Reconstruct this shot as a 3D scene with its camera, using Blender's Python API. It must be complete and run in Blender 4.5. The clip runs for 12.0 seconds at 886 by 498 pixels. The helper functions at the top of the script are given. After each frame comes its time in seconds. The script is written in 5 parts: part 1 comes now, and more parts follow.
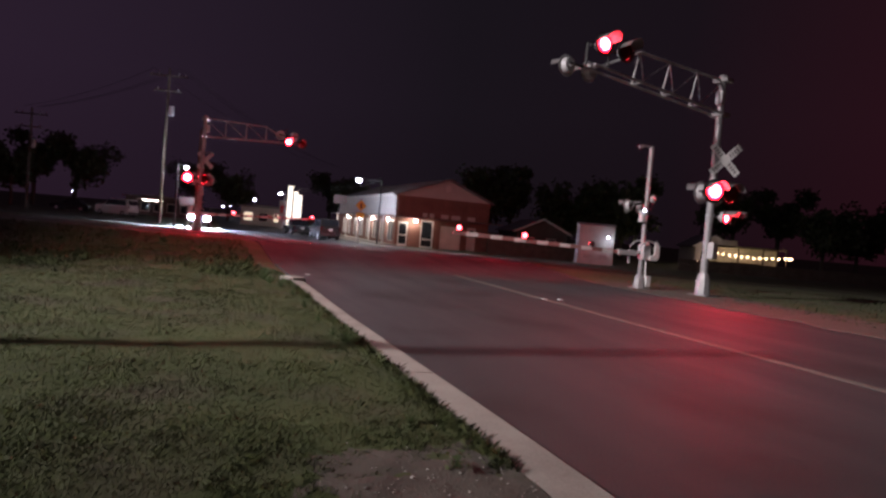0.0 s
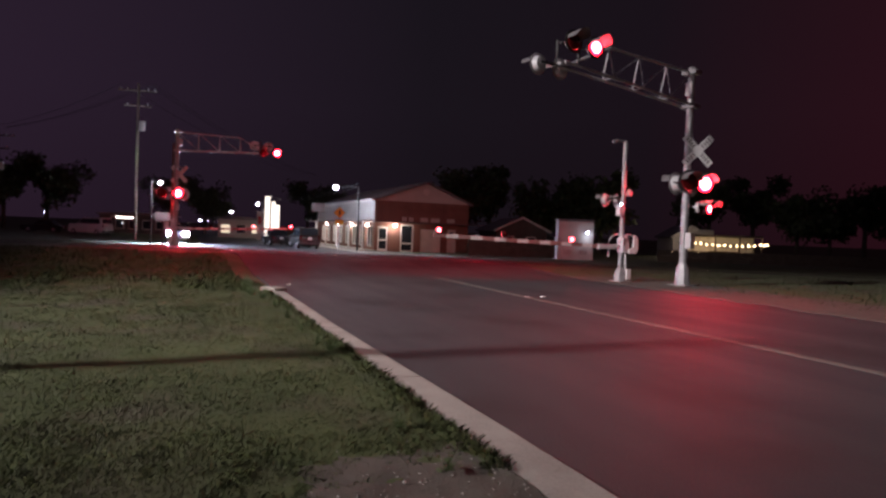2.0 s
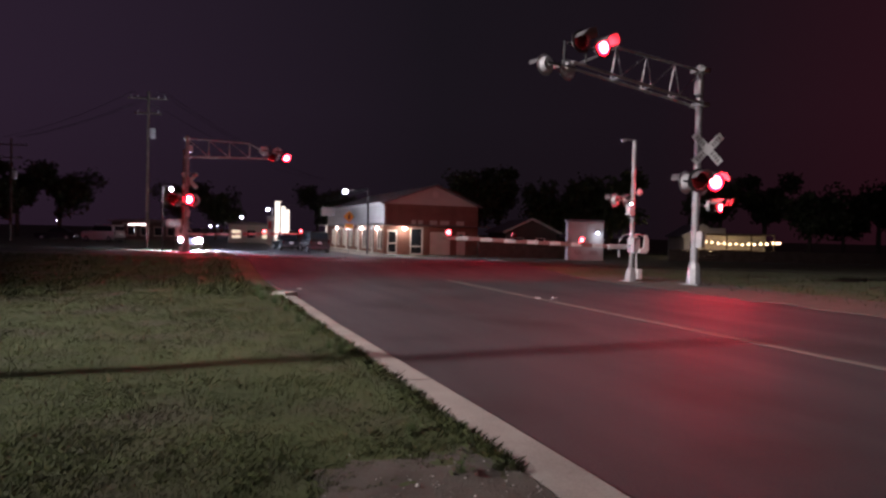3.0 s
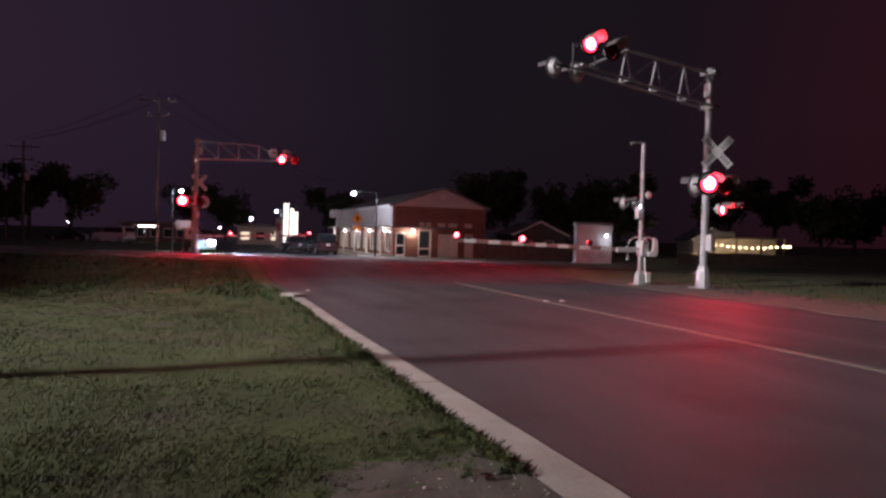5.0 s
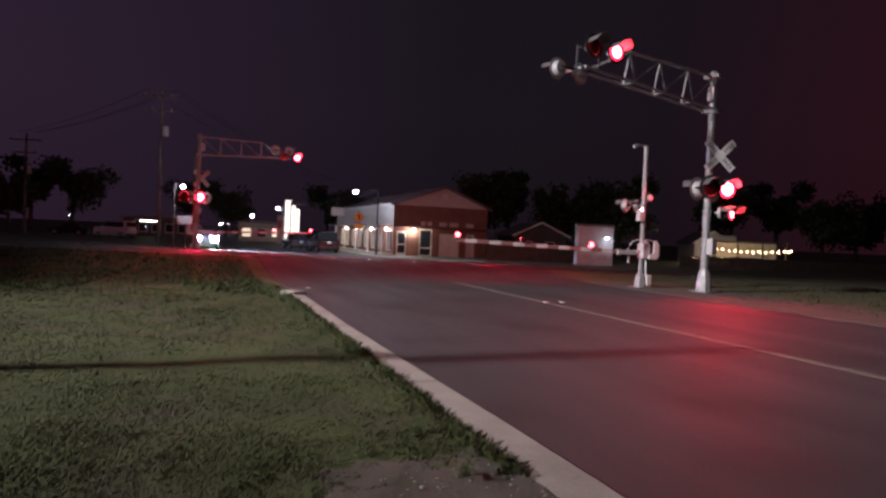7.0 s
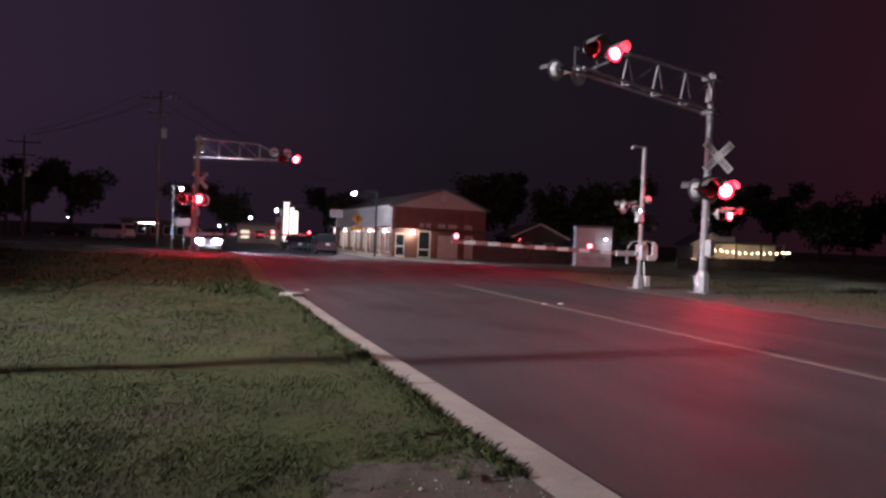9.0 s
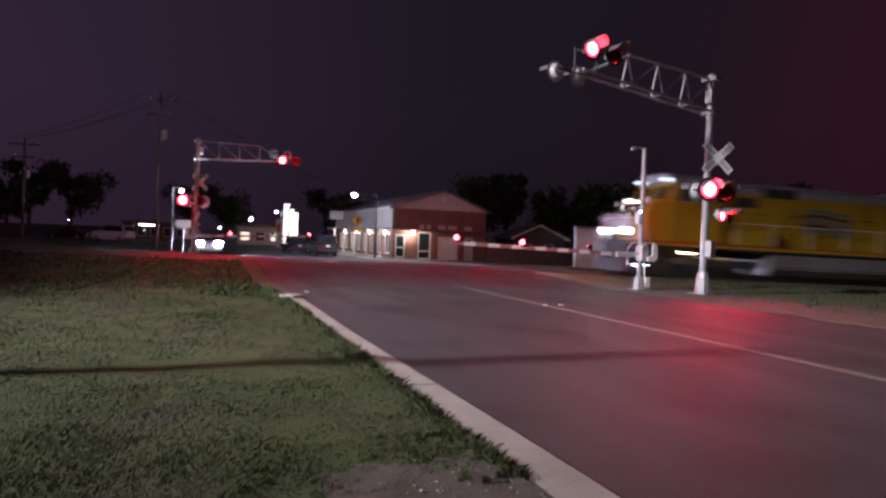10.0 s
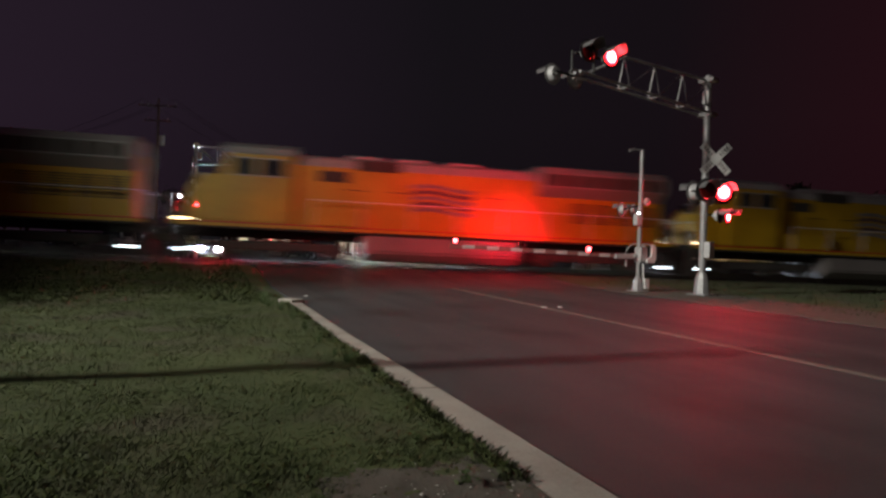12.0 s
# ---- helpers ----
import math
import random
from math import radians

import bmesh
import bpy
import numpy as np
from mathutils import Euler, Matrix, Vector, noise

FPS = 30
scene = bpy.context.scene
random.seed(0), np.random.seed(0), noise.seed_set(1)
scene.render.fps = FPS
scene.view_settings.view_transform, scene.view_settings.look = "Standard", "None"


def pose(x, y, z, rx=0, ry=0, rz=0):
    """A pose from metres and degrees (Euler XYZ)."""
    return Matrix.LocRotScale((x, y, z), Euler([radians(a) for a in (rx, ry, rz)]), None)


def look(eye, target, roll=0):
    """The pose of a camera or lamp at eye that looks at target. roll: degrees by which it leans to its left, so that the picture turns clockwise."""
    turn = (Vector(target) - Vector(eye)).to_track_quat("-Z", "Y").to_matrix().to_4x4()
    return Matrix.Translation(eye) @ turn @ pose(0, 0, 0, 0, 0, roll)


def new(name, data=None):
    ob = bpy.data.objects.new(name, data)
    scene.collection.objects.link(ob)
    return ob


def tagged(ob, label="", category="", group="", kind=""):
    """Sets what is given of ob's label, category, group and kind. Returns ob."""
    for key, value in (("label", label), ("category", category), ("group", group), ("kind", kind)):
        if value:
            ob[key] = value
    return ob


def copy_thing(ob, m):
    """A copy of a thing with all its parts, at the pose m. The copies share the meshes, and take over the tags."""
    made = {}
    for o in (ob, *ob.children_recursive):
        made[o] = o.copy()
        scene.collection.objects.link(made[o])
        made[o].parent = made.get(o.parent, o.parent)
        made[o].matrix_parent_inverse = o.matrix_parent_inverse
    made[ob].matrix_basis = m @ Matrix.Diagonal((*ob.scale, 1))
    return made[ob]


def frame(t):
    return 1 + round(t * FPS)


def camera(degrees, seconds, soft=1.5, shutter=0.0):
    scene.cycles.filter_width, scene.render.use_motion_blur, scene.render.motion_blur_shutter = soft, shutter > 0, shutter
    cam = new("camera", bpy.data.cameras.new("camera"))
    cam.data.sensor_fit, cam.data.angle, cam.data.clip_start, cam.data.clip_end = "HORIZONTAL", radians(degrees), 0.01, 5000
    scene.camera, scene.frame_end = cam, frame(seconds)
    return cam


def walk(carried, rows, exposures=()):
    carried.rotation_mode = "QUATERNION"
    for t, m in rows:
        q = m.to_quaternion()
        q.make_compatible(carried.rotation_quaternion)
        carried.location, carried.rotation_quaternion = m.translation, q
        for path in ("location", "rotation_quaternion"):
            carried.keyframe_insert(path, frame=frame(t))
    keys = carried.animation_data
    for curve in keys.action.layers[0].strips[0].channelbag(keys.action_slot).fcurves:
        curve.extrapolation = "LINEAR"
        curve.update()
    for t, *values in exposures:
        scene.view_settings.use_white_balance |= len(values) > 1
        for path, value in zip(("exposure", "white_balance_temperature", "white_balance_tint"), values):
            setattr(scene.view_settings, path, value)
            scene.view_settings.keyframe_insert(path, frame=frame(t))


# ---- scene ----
EYE = 1.42
cam = camera(70, 12.0, soft=2.6, shutter=1.1)
walk(cam, [
    (0.0, pose(0, 0, EYE, 88.097, -4.939, 0.283)),
    (0.5, pose(0, 0, EYE, 88.221, -4.651, 0.256)),
    (1.0, pose(0, 0, EYE, 88.445, -4.045, -1.498)),
    (1.5, pose(0, 0, EYE, 88.432, -3.254, -1.587)),
    (2.0, pose(0, 0, EYE, 88.450, -2.164, -1.539)),
    (2.5, pose(0, 0, EYE, 88.535, -1.426, -1.120)),
    (3.0, pose(0, 0, EYE, 88.640, -1.361, -0.677)),
    (5.0, pose(0, 0, EYE, 88.840, -1.553, 0.053)),
    (5.5, pose(0, 0, EYE, 88.899, -1.900, 0.036)),
    (6.0, pose(0, 0, EYE, 88.882, -2.125, 0.072)),
    (6.5, pose(0, 0, EYE, 88.821, -2.300, 0.123)),
    (7.0, pose(0, 0, EYE, 88.797, -2.435, 0.154)),
    (9.0, pose(0, 0, EYE, 88.953, -2.348, 0.033)),
    (9.5, pose(0, 0, EYE, 89.024, -2.300, 0.021)),
    (10.0, pose(0, 0, EYE, 89.076, -2.228, 0.041)),
    (10.5, pose(0, 0, EYE, 89.163, -1.947, 0.019)),
    (11.0, pose(0, 0, EYE, 89.218, -1.912, -0.050)),
    (11.5, pose(0, 0, EYE, 89.306, -1.849, -0.057)),
    (12.0, pose(0, 0, EYE, 89.368, -1.754, -0.070)),
], exposures=((0.0, 0.0, 6350, 22), (3.0, 0.05, 6300, 22), (6.0, 0.12, 6200, 22), (9.0, 0.25, 6050, 22), (10.0, 0.4, 5900, 22), (10.6, 0.4, 5900, 21),
              (11.0, 0.0, 6450, 12), (11.4, -0.36, 6600, 4), (12.0, -0.3, 6600, 4)))

# ---- plan: the road runs along R, its right hand is V; the track runs along K ----
R2, V2 = (-0.36, 0.933), (0.933, 0.36)
C0 = (2.37, 14.38)                      # a point of the centre line
K2, N2 = (0.978, 0.209), (-0.209, 0.978)
K0 = (-7.05, 26.0)                      # a point of the track's axis
ROAD_TURN, TRACK_TURN = 21.1, 12.06     # degrees


def road_at(u, v):
    return C0[0] + u * R2[0] + v * V2[0], C0[1] + u * R2[1] + v * V2[1]


def road_uv(x, y):
    dx, dy = x - C0[0], y - C0[1]
    return dx * R2[0] + dy * R2[1], dx * V2[0] + dy * V2[1]


def track_at(s, n=0.0):
    return K0[0] + s * K2[0] + n * N2[0], K0[1] + s * K2[1] + n * N2[1]


def track_sn(x, y):
    dx, dy = x - K0[0], y - K0[1]
    return dx * K2[0] + dy * K2[1], dx * N2[0] + dy * N2[1]


def ease(a, b, x):
    k = min(1.0, max(0.0, (x - a) / (b - a)))
    return k * k * (3 - 2 * k)


def rail_z(s):
    return 0.33 - 0.0147 * s


def height(x, y):
    """The lie of the land: level on the near side, a low hump at the track, lower beyond."""
    s, n = track_sn(x, y)
    low = -0.45 * ease(6, 26, n)
    w = 1 - ease(2.0, 8.0, abs(n))
    return low * (1 - w) + w * (rail_z(min(34, max(-26, s))) - 0.02)


# ---- world and large lights ----
world = bpy.data.worlds.new("night")
scene.world = world
world.use_nodes = True
wn, wl = world.node_tree.nodes, world.node_tree.links
bg = wn["Background"]
wco = wn.new("ShaderNodeTexCoord")
wsep = wn.new("ShaderNodeSeparateXYZ")
wramp = wn.new("ShaderNodeValToRGB")
wl.new(wco.outputs["Generated"], wsep.inputs[0])
wl.new(wsep.outputs["Z"], wramp.inputs[0])
wramp.color_ramp.elements[0].position, wramp.color_ramp.elements[0].color = 0.0, (0.0074, 0.0054, 0.0070, 1)
wramp.color_ramp.elements[1].position, wramp.color_ramp.elements[1].color = 0.5, (0.0082, 0.0070, 0.0088, 1)
wramp.color_ramp.elements.new(0.18).color = (0.0088, 0.0070, 0.0090, 1)
wside = wn.new("ShaderNodeMapRange")
wside.inputs["From Min"].default_value, wside.inputs["From Max"].default_value = -0.8, 0.8
wmix = wn.new("ShaderNodeMix")
wmix.data_type, wmix.blend_type = "RGBA", "MULTIPLY"
wmix.inputs["Factor"].default_value = 1.0
wtint = wn.new("ShaderNodeValToRGB")              # lens haze put into the sky colour: purple on one side, red on the other
wtint.color_ramp.elements[0].color = (3.0, 2.1, 3.1, 1)
wtint.color_ramp.elements[-1].color = (3.2, 0.66, 0.90, 1)
wtint.color_ramp.elements.new(0.5).color = (1.05, 0.98, 1.10, 1)
wtint.color_ramp.elements.new(0.70).color = (1.05, 0.82, 0.94, 1)
wl.new(wsep.outputs["X"], wside.inputs["Value"])
wl.new(wside.outputs[0], wtint.inputs[0])
wl.new(wramp.outputs[0], wmix.inputs["A"])
wl.new(wtint.outputs[0], wmix.inputs["B"])
wl.new(wmix.outputs["Result"], bg.inputs["Color"])
bg.inputs["Strength"].default_value = 1.0


def lamp(name, kind, place, watts, color, target=None, radius=0.1, cone=60, blend=0.5):
    data = bpy.data.lights.new(name, kind)
    data.energy, data.color, data.shadow_soft_size = watts, color, radius
    ob = new(name, data)
    if kind == "SPOT":
        data.spot_size, data.spot_blend = radians(cone), blend
    ob.matrix_world = look(place, target) if target else Matrix.Translation(place)
    return ob


# the street lamp behind the viewer's shoulder, whose light lies on verge, road and train
lamp("unseen_light", "SPOT", (-38.0, -7.6, 21.0), 142000, (1.0, 0.95, 0.91), (4.0, 12.2, 1.0), 0.85, 28, 1.0)
# an added lamp out of view, to brighten the crossing and train from the side
lamp("unseen_light", "SPOT", (-9.5, 5.5, 9.0), 4300, (1.0, 0.94, 0.86), (-1.5, 29.0, 2.0), 0.2, 76, 1.0)
# the beams of the red crossing lamps, to the front and to the back of the near mast
RED = (1.0, 0.004, 0.03)
lamp("signal_beam", "SPOT", (8.45, 18.9, 3.24), 480, RED, (6.6, 12.0, 0.0), 0.4, 120, 1.0)
lamp("signal_beam", "SPOT", (4.1, 15.9, 6.3), 300, RED, (4.0, 11.5, 0.0), 0.4, 110, 1.0)
lamp("signal_beam", "SPOT", (7.9, 20.6, 3.24), 9500, RED, (2.5, 27.1, 1.75), 0.16, 28, 1.0)
lamp("signal_beam", "SPOT", (7.9, 20.6, 3.24), 1500, RED, (1.0, 26.6, 2.0), 0.16, 60, 1.0)
lamp("signal_beam", "SPOT", (7.9, 20.6, 3.3), 1000, RED, (-4.0, 48.0, 2.5), 0.2, 80, 1.0)
lamp("signal_beam", "SPOT", (-14.0, 35.6, 3.3), 5600, RED, (-1.5, 22.0, 0.0), 0.2, 84, 1.0)
lamp("signal_beam", "SPOT", (3.2, 17.6, 6.2), 3600, RED, (0.0, 27.0, 0.0), 0.2, 96, 1.0)

# ---- materials ----


def nodes_of(name):
    m = bpy.data.materials.new(name)
    m.use_nodes = True
    return m, m.node_tree.nodes, m.node_tree.links, m.node_tree.nodes["Principled BSDF"]


def surface(name, c1, c2, scale=3.0, rough=0.7, fine=60.0, bump=0.2, metal=0.0, depth=0.01, rough2=None, vary=0.0, island=False, patch=None, streak=None):
    """Two scales of colour, grain in the relief, wear in the gloss."""
    m, n, l, b = nodes_of(name)
    co = n.new("ShaderNodeTexCoord")
    big, small = n.new("ShaderNodeTexNoise"), n.new("ShaderNodeTexNoise")
    big.inputs["Scale"].default_value, big.inputs["Detail"].default_value = scale, 6
    small.inputs["Scale"].default_value, small.inputs["Detail"].default_value = fine, 4
    if streak:                          # long marks that run along a direction, in degrees
        mp = n.new("ShaderNodeMapping")
        mp.vector_type = "TEXTURE"
        mp.inputs["Rotation"].default_value[2] = radians(streak)
        mp.inputs["Scale"].default_value[1] = 9.0
        l.new(co.outputs["Object"], mp.inputs["Vector"])
        l.new(mp.outputs[0], big.inputs["Vector"])
    else:
        l.new(co.outputs["Object"], big.inputs["Vector"])
    l.new(co.outputs["Object"], small.inputs["Vector"])
    ramp = n.new("ShaderNodeValToRGB")
    ramp.color_ramp.elements[0].position, ramp.color_ramp.elements[1].position = 0.32, 0.68
    ramp.color_ramp.elements[0].color, ramp.color_ramp.elements[1].color = (*c1, 1), (*c2, 1)
    mix = n.new("ShaderNodeMath")
    mix.operation = "MULTIPLY_ADD"
    mix.inputs[1].default_value, mix.inputs[2].default_value = 0.45, 0.0
    add = n.new("ShaderNodeMath")
    add.operation = "MULTIPLY_ADD"
    add.inputs[1].default_value = 0.6
    l.new(small.outputs["Fac"], mix.inputs[0])
    l.new(big.outputs["Fac"], add.inputs[0])
    l.new(mix.outputs[0], add.inputs[2])
    l.new(add.outputs[0], ramp.inputs[0])
    out = ramp.outputs[0]
    if patch:                           # worn or dry patches with a shape of their own: colour, scale, from, to
        pn, pr, pm = n.new("ShaderNodeTexNoise"), n.new("ShaderNodeMapRange"), n.new("ShaderNodeMix")
        pn.inputs["Scale"].default_value, pn.inputs["Detail"].default_value = patch[1], 5
        pr.inputs["From Min"].default_value, pr.inputs["From Max"].default_value = patch[2], patch[3]
        pm.data_type = "RGBA"
        pm.inputs["B"].default_value = (*patch[0], 1)
        l.new(co.outputs["Object"], pn.inputs["Vector"])
        l.new(pn.outputs["Fac"], pr.inputs["Value"])
        l.new(pr.outputs[0], pm.inputs["Factor"])
        l.new(out, pm.inputs["A"])
        out = pm.outputs["Result"]
    if vary:
        info = n.new("ShaderNodeNewGeometry" if island else "ShaderNodeObjectInfo")
        hsv = n.new("ShaderNodeHueSaturation")
        mr = n.new("ShaderNodeMapRange")
        mr.inputs["To Min"].default_value, mr.inputs["To Max"].default_value = 1 - vary, 1 + vary
        l.new(info.outputs["Random Per Island" if island else "Random"], mr.inputs["Value"])
        l.new(mr.outputs[0], hsv.inputs["Value"])
        l.new(out, hsv.inputs["Color"])
        out = hsv.outputs[0]
    l.new(out, b.inputs["Base Color"])
    rr = n.new("ShaderNodeMapRange")
    rr.inputs["From Min"].default_value, rr.inputs["From Max"].default_value = 0.3, 0.7
    rr.inputs["To Min"].default_value, rr.inputs["To Max"].default_value = rough, rough if rough2 is None else rough2
    l.new(big.outputs["Fac"], rr.inputs["Value"])
    l.new(rr.outputs[0], b.inputs["Roughness"])
    b.inputs["Metallic"].default_value = metal
    if bump:
        bp = n.new("ShaderNodeBump")
        bp.inputs["Strength"].default_value, bp.inputs["Distance"].default_value = bump, depth
        l.new(small.outputs["Fac"], bp.inputs["Height"])
        l.new(bp.outputs[0], b.inputs["Normal"])
    return m


def glow(name, color, strength):
    m, n, l, b = nodes_of(name)
    b.inputs["Base Color"].default_value = (0.1, 0.1, 0.1, 1)
    b.inputs["Emission Color"].default_value = (*color, 1)
    b.inputs["Emission Strength"].default_value = strength
    return m


def glass(name, tint=(0.02, 0.025, 0.03)):
    m, n, l, b = nodes_of(name)
    b.inputs["Base Color"].default_value = (*tint, 1)
    b.inputs["Roughness"].default_value, b.inputs["IOR"].default_value = 0.06, 1.5
    return m


ASPHALT = surface("asphalt", (0.036, 0.036, 0.039), (0.068, 0.066, 0.069), 0.9, 0.70, 45, 0.8, depth=0.008, rough2=0.56, patch=((0.036, 0.035, 0.036), 0.55, 0.5, 0.66), streak=ROAD_TURN)
SOIL = surface("verge_soil", (0.030, 0.046, 0.012), (0.080, 0.098, 0.030), 0.9, 0.95, 45, 0.25, depth=0.008, patch=((0.080, 0.072, 0.042), 0.8, 0.50, 0.68))
DIRT = surface("dirt", (0.065, 0.055, 0.043), (0.12, 0.103, 0.082), 2.5, 0.95, 60, 0.7, depth=0.015)
BALLAST = surface("ballast", (0.07, 0.062, 0.055), (0.17, 0.155, 0.14), 1.5, 0.95, 14, 1.0, depth=0.05, vary=0.3, island=True)
CONCRETE = surface("concrete", (0.24, 0.215, 0.185), (0.40, 0.37, 0.32), 2.0, 0.85, 70, 0.4, depth=0.006)
PAINT_LINE = surface("road_paint", (0.085, 0.078, 0.066), (0.20, 0.182, 0.155), 6, 0.7, 80, 0.3, depth=0.003)
BLADE = surface("grass_blade", (0.040, 0.059, 0.016), (0.094, 0.118, 0.033), 1.0, 0.7, 14, 0.0, vary=0.22, island=True, patch=((0.070, 0.074, 0.034), 0.8, 0.52, 0.72))
WEED = surface("weed_leaf", (0.030, 0.055, 0.015), (0.075, 0.11, 0.035), 4, 0.6, 20, 0.0, vary=0.3, island=True)
STONE = surface("pebble", (0.16, 0.15, 0.13), (0.42, 0.40, 0.36), 9, 0.9, 60, 0.3, vary=0.35, island=True)
GALV = surface("galvanised_steel", (0.21, 0.205, 0.205), (0.34, 0.335, 0.33), 5, 0.5, 60, 0.15, metal=0.35, depth=0.002, rough2=0.38)
ALU = surface("aluminium", (0.36, 0.355, 0.35), (0.50, 0.495, 0.49), 2, 0.5, 40, 0.1, metal=0.1, depth=0.002)
BLACK = surface("black_paint", (0.010, 0.010, 0.010), (0.025, 0.024, 0.023), 6, 0.55, 60, 0.15, depth=0.002)
HOOD_IN = surface("hood_lining", (0.09, 0.085, 0.085), (0.15, 0.14, 0.14), 6, 0.5, 60, 0.1, depth=0.002)
WHITE = surface("white_paint", (0.62, 0.61, 0.58), (0.80, 0.79, 0.76), 3, 0.55, 50, 0.15, depth=0.002)
SIGN_WHITE = surface("sign_sheet", (0.55, 0.54, 0.52), (0.74, 0.73, 0.70), 3, 0.4, 50, 0.1, depth=0.001)
GATE_RED = surface("faded_red_sheet", (0.24, 0.12, 0.11), (0.34, 0.19, 0.17), 3, 0.45, 50, 0.1, depth=0.001)
RED_PAINT = surface("red_paint", (0.35, 0.015, 0.015), (0.50, 0.03, 0.025), 3, 0.45, 50, 0.1, depth=0.001)
AMBER_PAINT = surface("amber_sign", (0.55, 0.30, 0.02), (0.70, 0.40, 0.03), 3, 0.4, 50, 0.1, depth=0.001)
STEEL = surface("rail_steel", (0.30, 0.28, 0.26), (0.50, 0.48, 0.46), 4, 0.17, 60, 0.1, metal=0.9, depth=0.001)
RUST = surface("rusty_steel", (0.05, 0.035, 0.028), (0.11, 0.08, 0.06), 5, 0.8, 40, 0.3, depth=0.004)
WOOD = surface("weathered_wood", (0.07, 0.055, 0.042), (0.15, 0.12, 0.095), 2, 0.85, 40, 0.5, depth=0.006)
BRICK = surface("brick_wall", (0.14, 0.065, 0.050), (0.24, 0.12, 0.09), 1.2, 0.85, 25, 0.5, depth=0.01)
SIDING = surface("pale_siding", (0.42, 0.39, 0.35), (0.55, 0.52, 0.47), 0.8, 0.7, 30, 0.2, depth=0.005)
ROOFING = surface("metal_roof", (0.10, 0.09, 0.09), (0.18, 0.16, 0.16), 0.7, 0.5, 20, 0.2, depth=0.004)
DARK_WALL = surface("dark_clapboard", (0.055, 0.045, 0.04), (0.11, 0.09, 0.08), 0.8, 0.8, 20, 0.3, depth=0.006)
TRIM = surface("pale_trim", (0.50, 0.47, 0.42), (0.66, 0.63, 0.57), 1.5, 0.6, 30, 0.1, depth=0.003)
LEAF = surface("dark_leaf", (0.020, 0.032, 0.012), (0.055, 0.075, 0.028), 1.5, 0.7, 10, 0.0, vary=0.3, island=True)
BARK = surface("bark", (0.05, 0.038, 0.03), (0.11, 0.09, 0.07), 2, 0.9, 18, 0.8, depth=0.03)
YELLOW = surface("engine_yellow", (0.30, 0.180, 0.008), (0.50, 0.310, 0.012), 0.7, 0.42, 12, 0.12, depth=0.004, rough2=0.55)
GREY = surface("engine_grey", (0.22, 0.22, 0.215), (0.33, 0.33, 0.32), 0.6, 0.5, 12, 0.15, depth=0.004)
SOOT = surface("underframe_grime", (0.022, 0.020, 0.018), (0.055, 0.050, 0.045), 1.2, 0.8, 25, 0.3, depth=0.006)
TANK = surface("tank_paint", (0.13, 0.12, 0.115), (0.22, 0.20, 0.19), 0.8, 0.6, 20, 0.2, depth=0.004)
GLASS = glass("dark_glass")
RUBBER = surface("tyre_rubber", (0.012, 0.012, 0.012), (0.028, 0.027, 0.026), 5, 0.8, 40, 0.3, depth=0.004)
CAR_DARK = surface("car_paint_dark", (0.020, 0.021, 0.026), (0.032, 0.033, 0.040), 0.6, 0.22, 60, 0.02, metal=0.3, depth=0.001)
CAR_GREY = surface("car_paint_grey", (0.045, 0.043, 0.042), (0.065, 0.063, 0.061), 0.6, 0.25, 60, 0.02, metal=0.4, depth=0.001)
CAR_WHITE = surface("car_paint_white", (0.55, 0.55, 0.54), (0.65, 0.65, 0.64), 0.6, 0.25, 60, 0.02, depth=0.001)
RED_LIT = glow("red_lamp_core", (1.0, 0.035, 0.045), 150)
RED_RIM = glow("red_lamp_rim", (1.0, 0.006, 0.012), 30)
RED_OFF = glass("red_lens_dark", (0.06, 0.004, 0.004))
RED_SMALL = glow("red_marker_lit", (1.0, 0.05, 0.06), 25)
TAIL_RED = glow("tail_lamp_lit", (1.0, 0.04, 0.04), 10)
WARM_LIT = glow("warm_bulb", (1.0, 0.72, 0.36), 16)
SCONCE_LIT = glow("wall_lamp_glow", (1.0, 0.92, 0.74), 14)
COOL_LIT = glow("cool_street_lamp", (0.80, 0.90, 1.0), 45)
POINT_LIT = glow("indicator_light", (0.70, 0.84, 1.0), 40)
HEAD_LIT = glow("headlamp", (0.70, 0.80, 1.0), 9000)
LOCO_LIT = glow("engine_headlight", (1.0, 0.94, 0.84), 260)
STEP_LIT = glow("step_lamp", (0.78, 0.92, 1.0), 10)
BOARD_LIT = glow("number_board", (0.75, 0.90, 1.0), 2.2)
WINDOW_LIT = glow("lit_window", (1.0, 0.86, 0.58), 0.9)
FACADE_LIT = glow("floodlit_face", (1.0, 0.92, 0.76), 1.7)

# ---- shapes ----


def box(bm, c, size, turn=0.0, bevel=0.0, tilt=None):
    g = bmesh.ops.create_cube(bm, size=1.0)
    vs = g["verts"]
    m = Matrix.Translation(c) @ (tilt if tilt else Matrix.Rotation(radians(turn), 4, "Z")) @ Matrix.Diagonal((*size, 1))
    bmesh.ops.transform(bm, matrix=m, verts=vs)
    if bevel:
        es = list({e for v in vs for e in v.link_edges})
        bmesh.ops.bevel(bm, geom=es, offset=bevel, segments=2, affect="EDGES", profile=0.6)


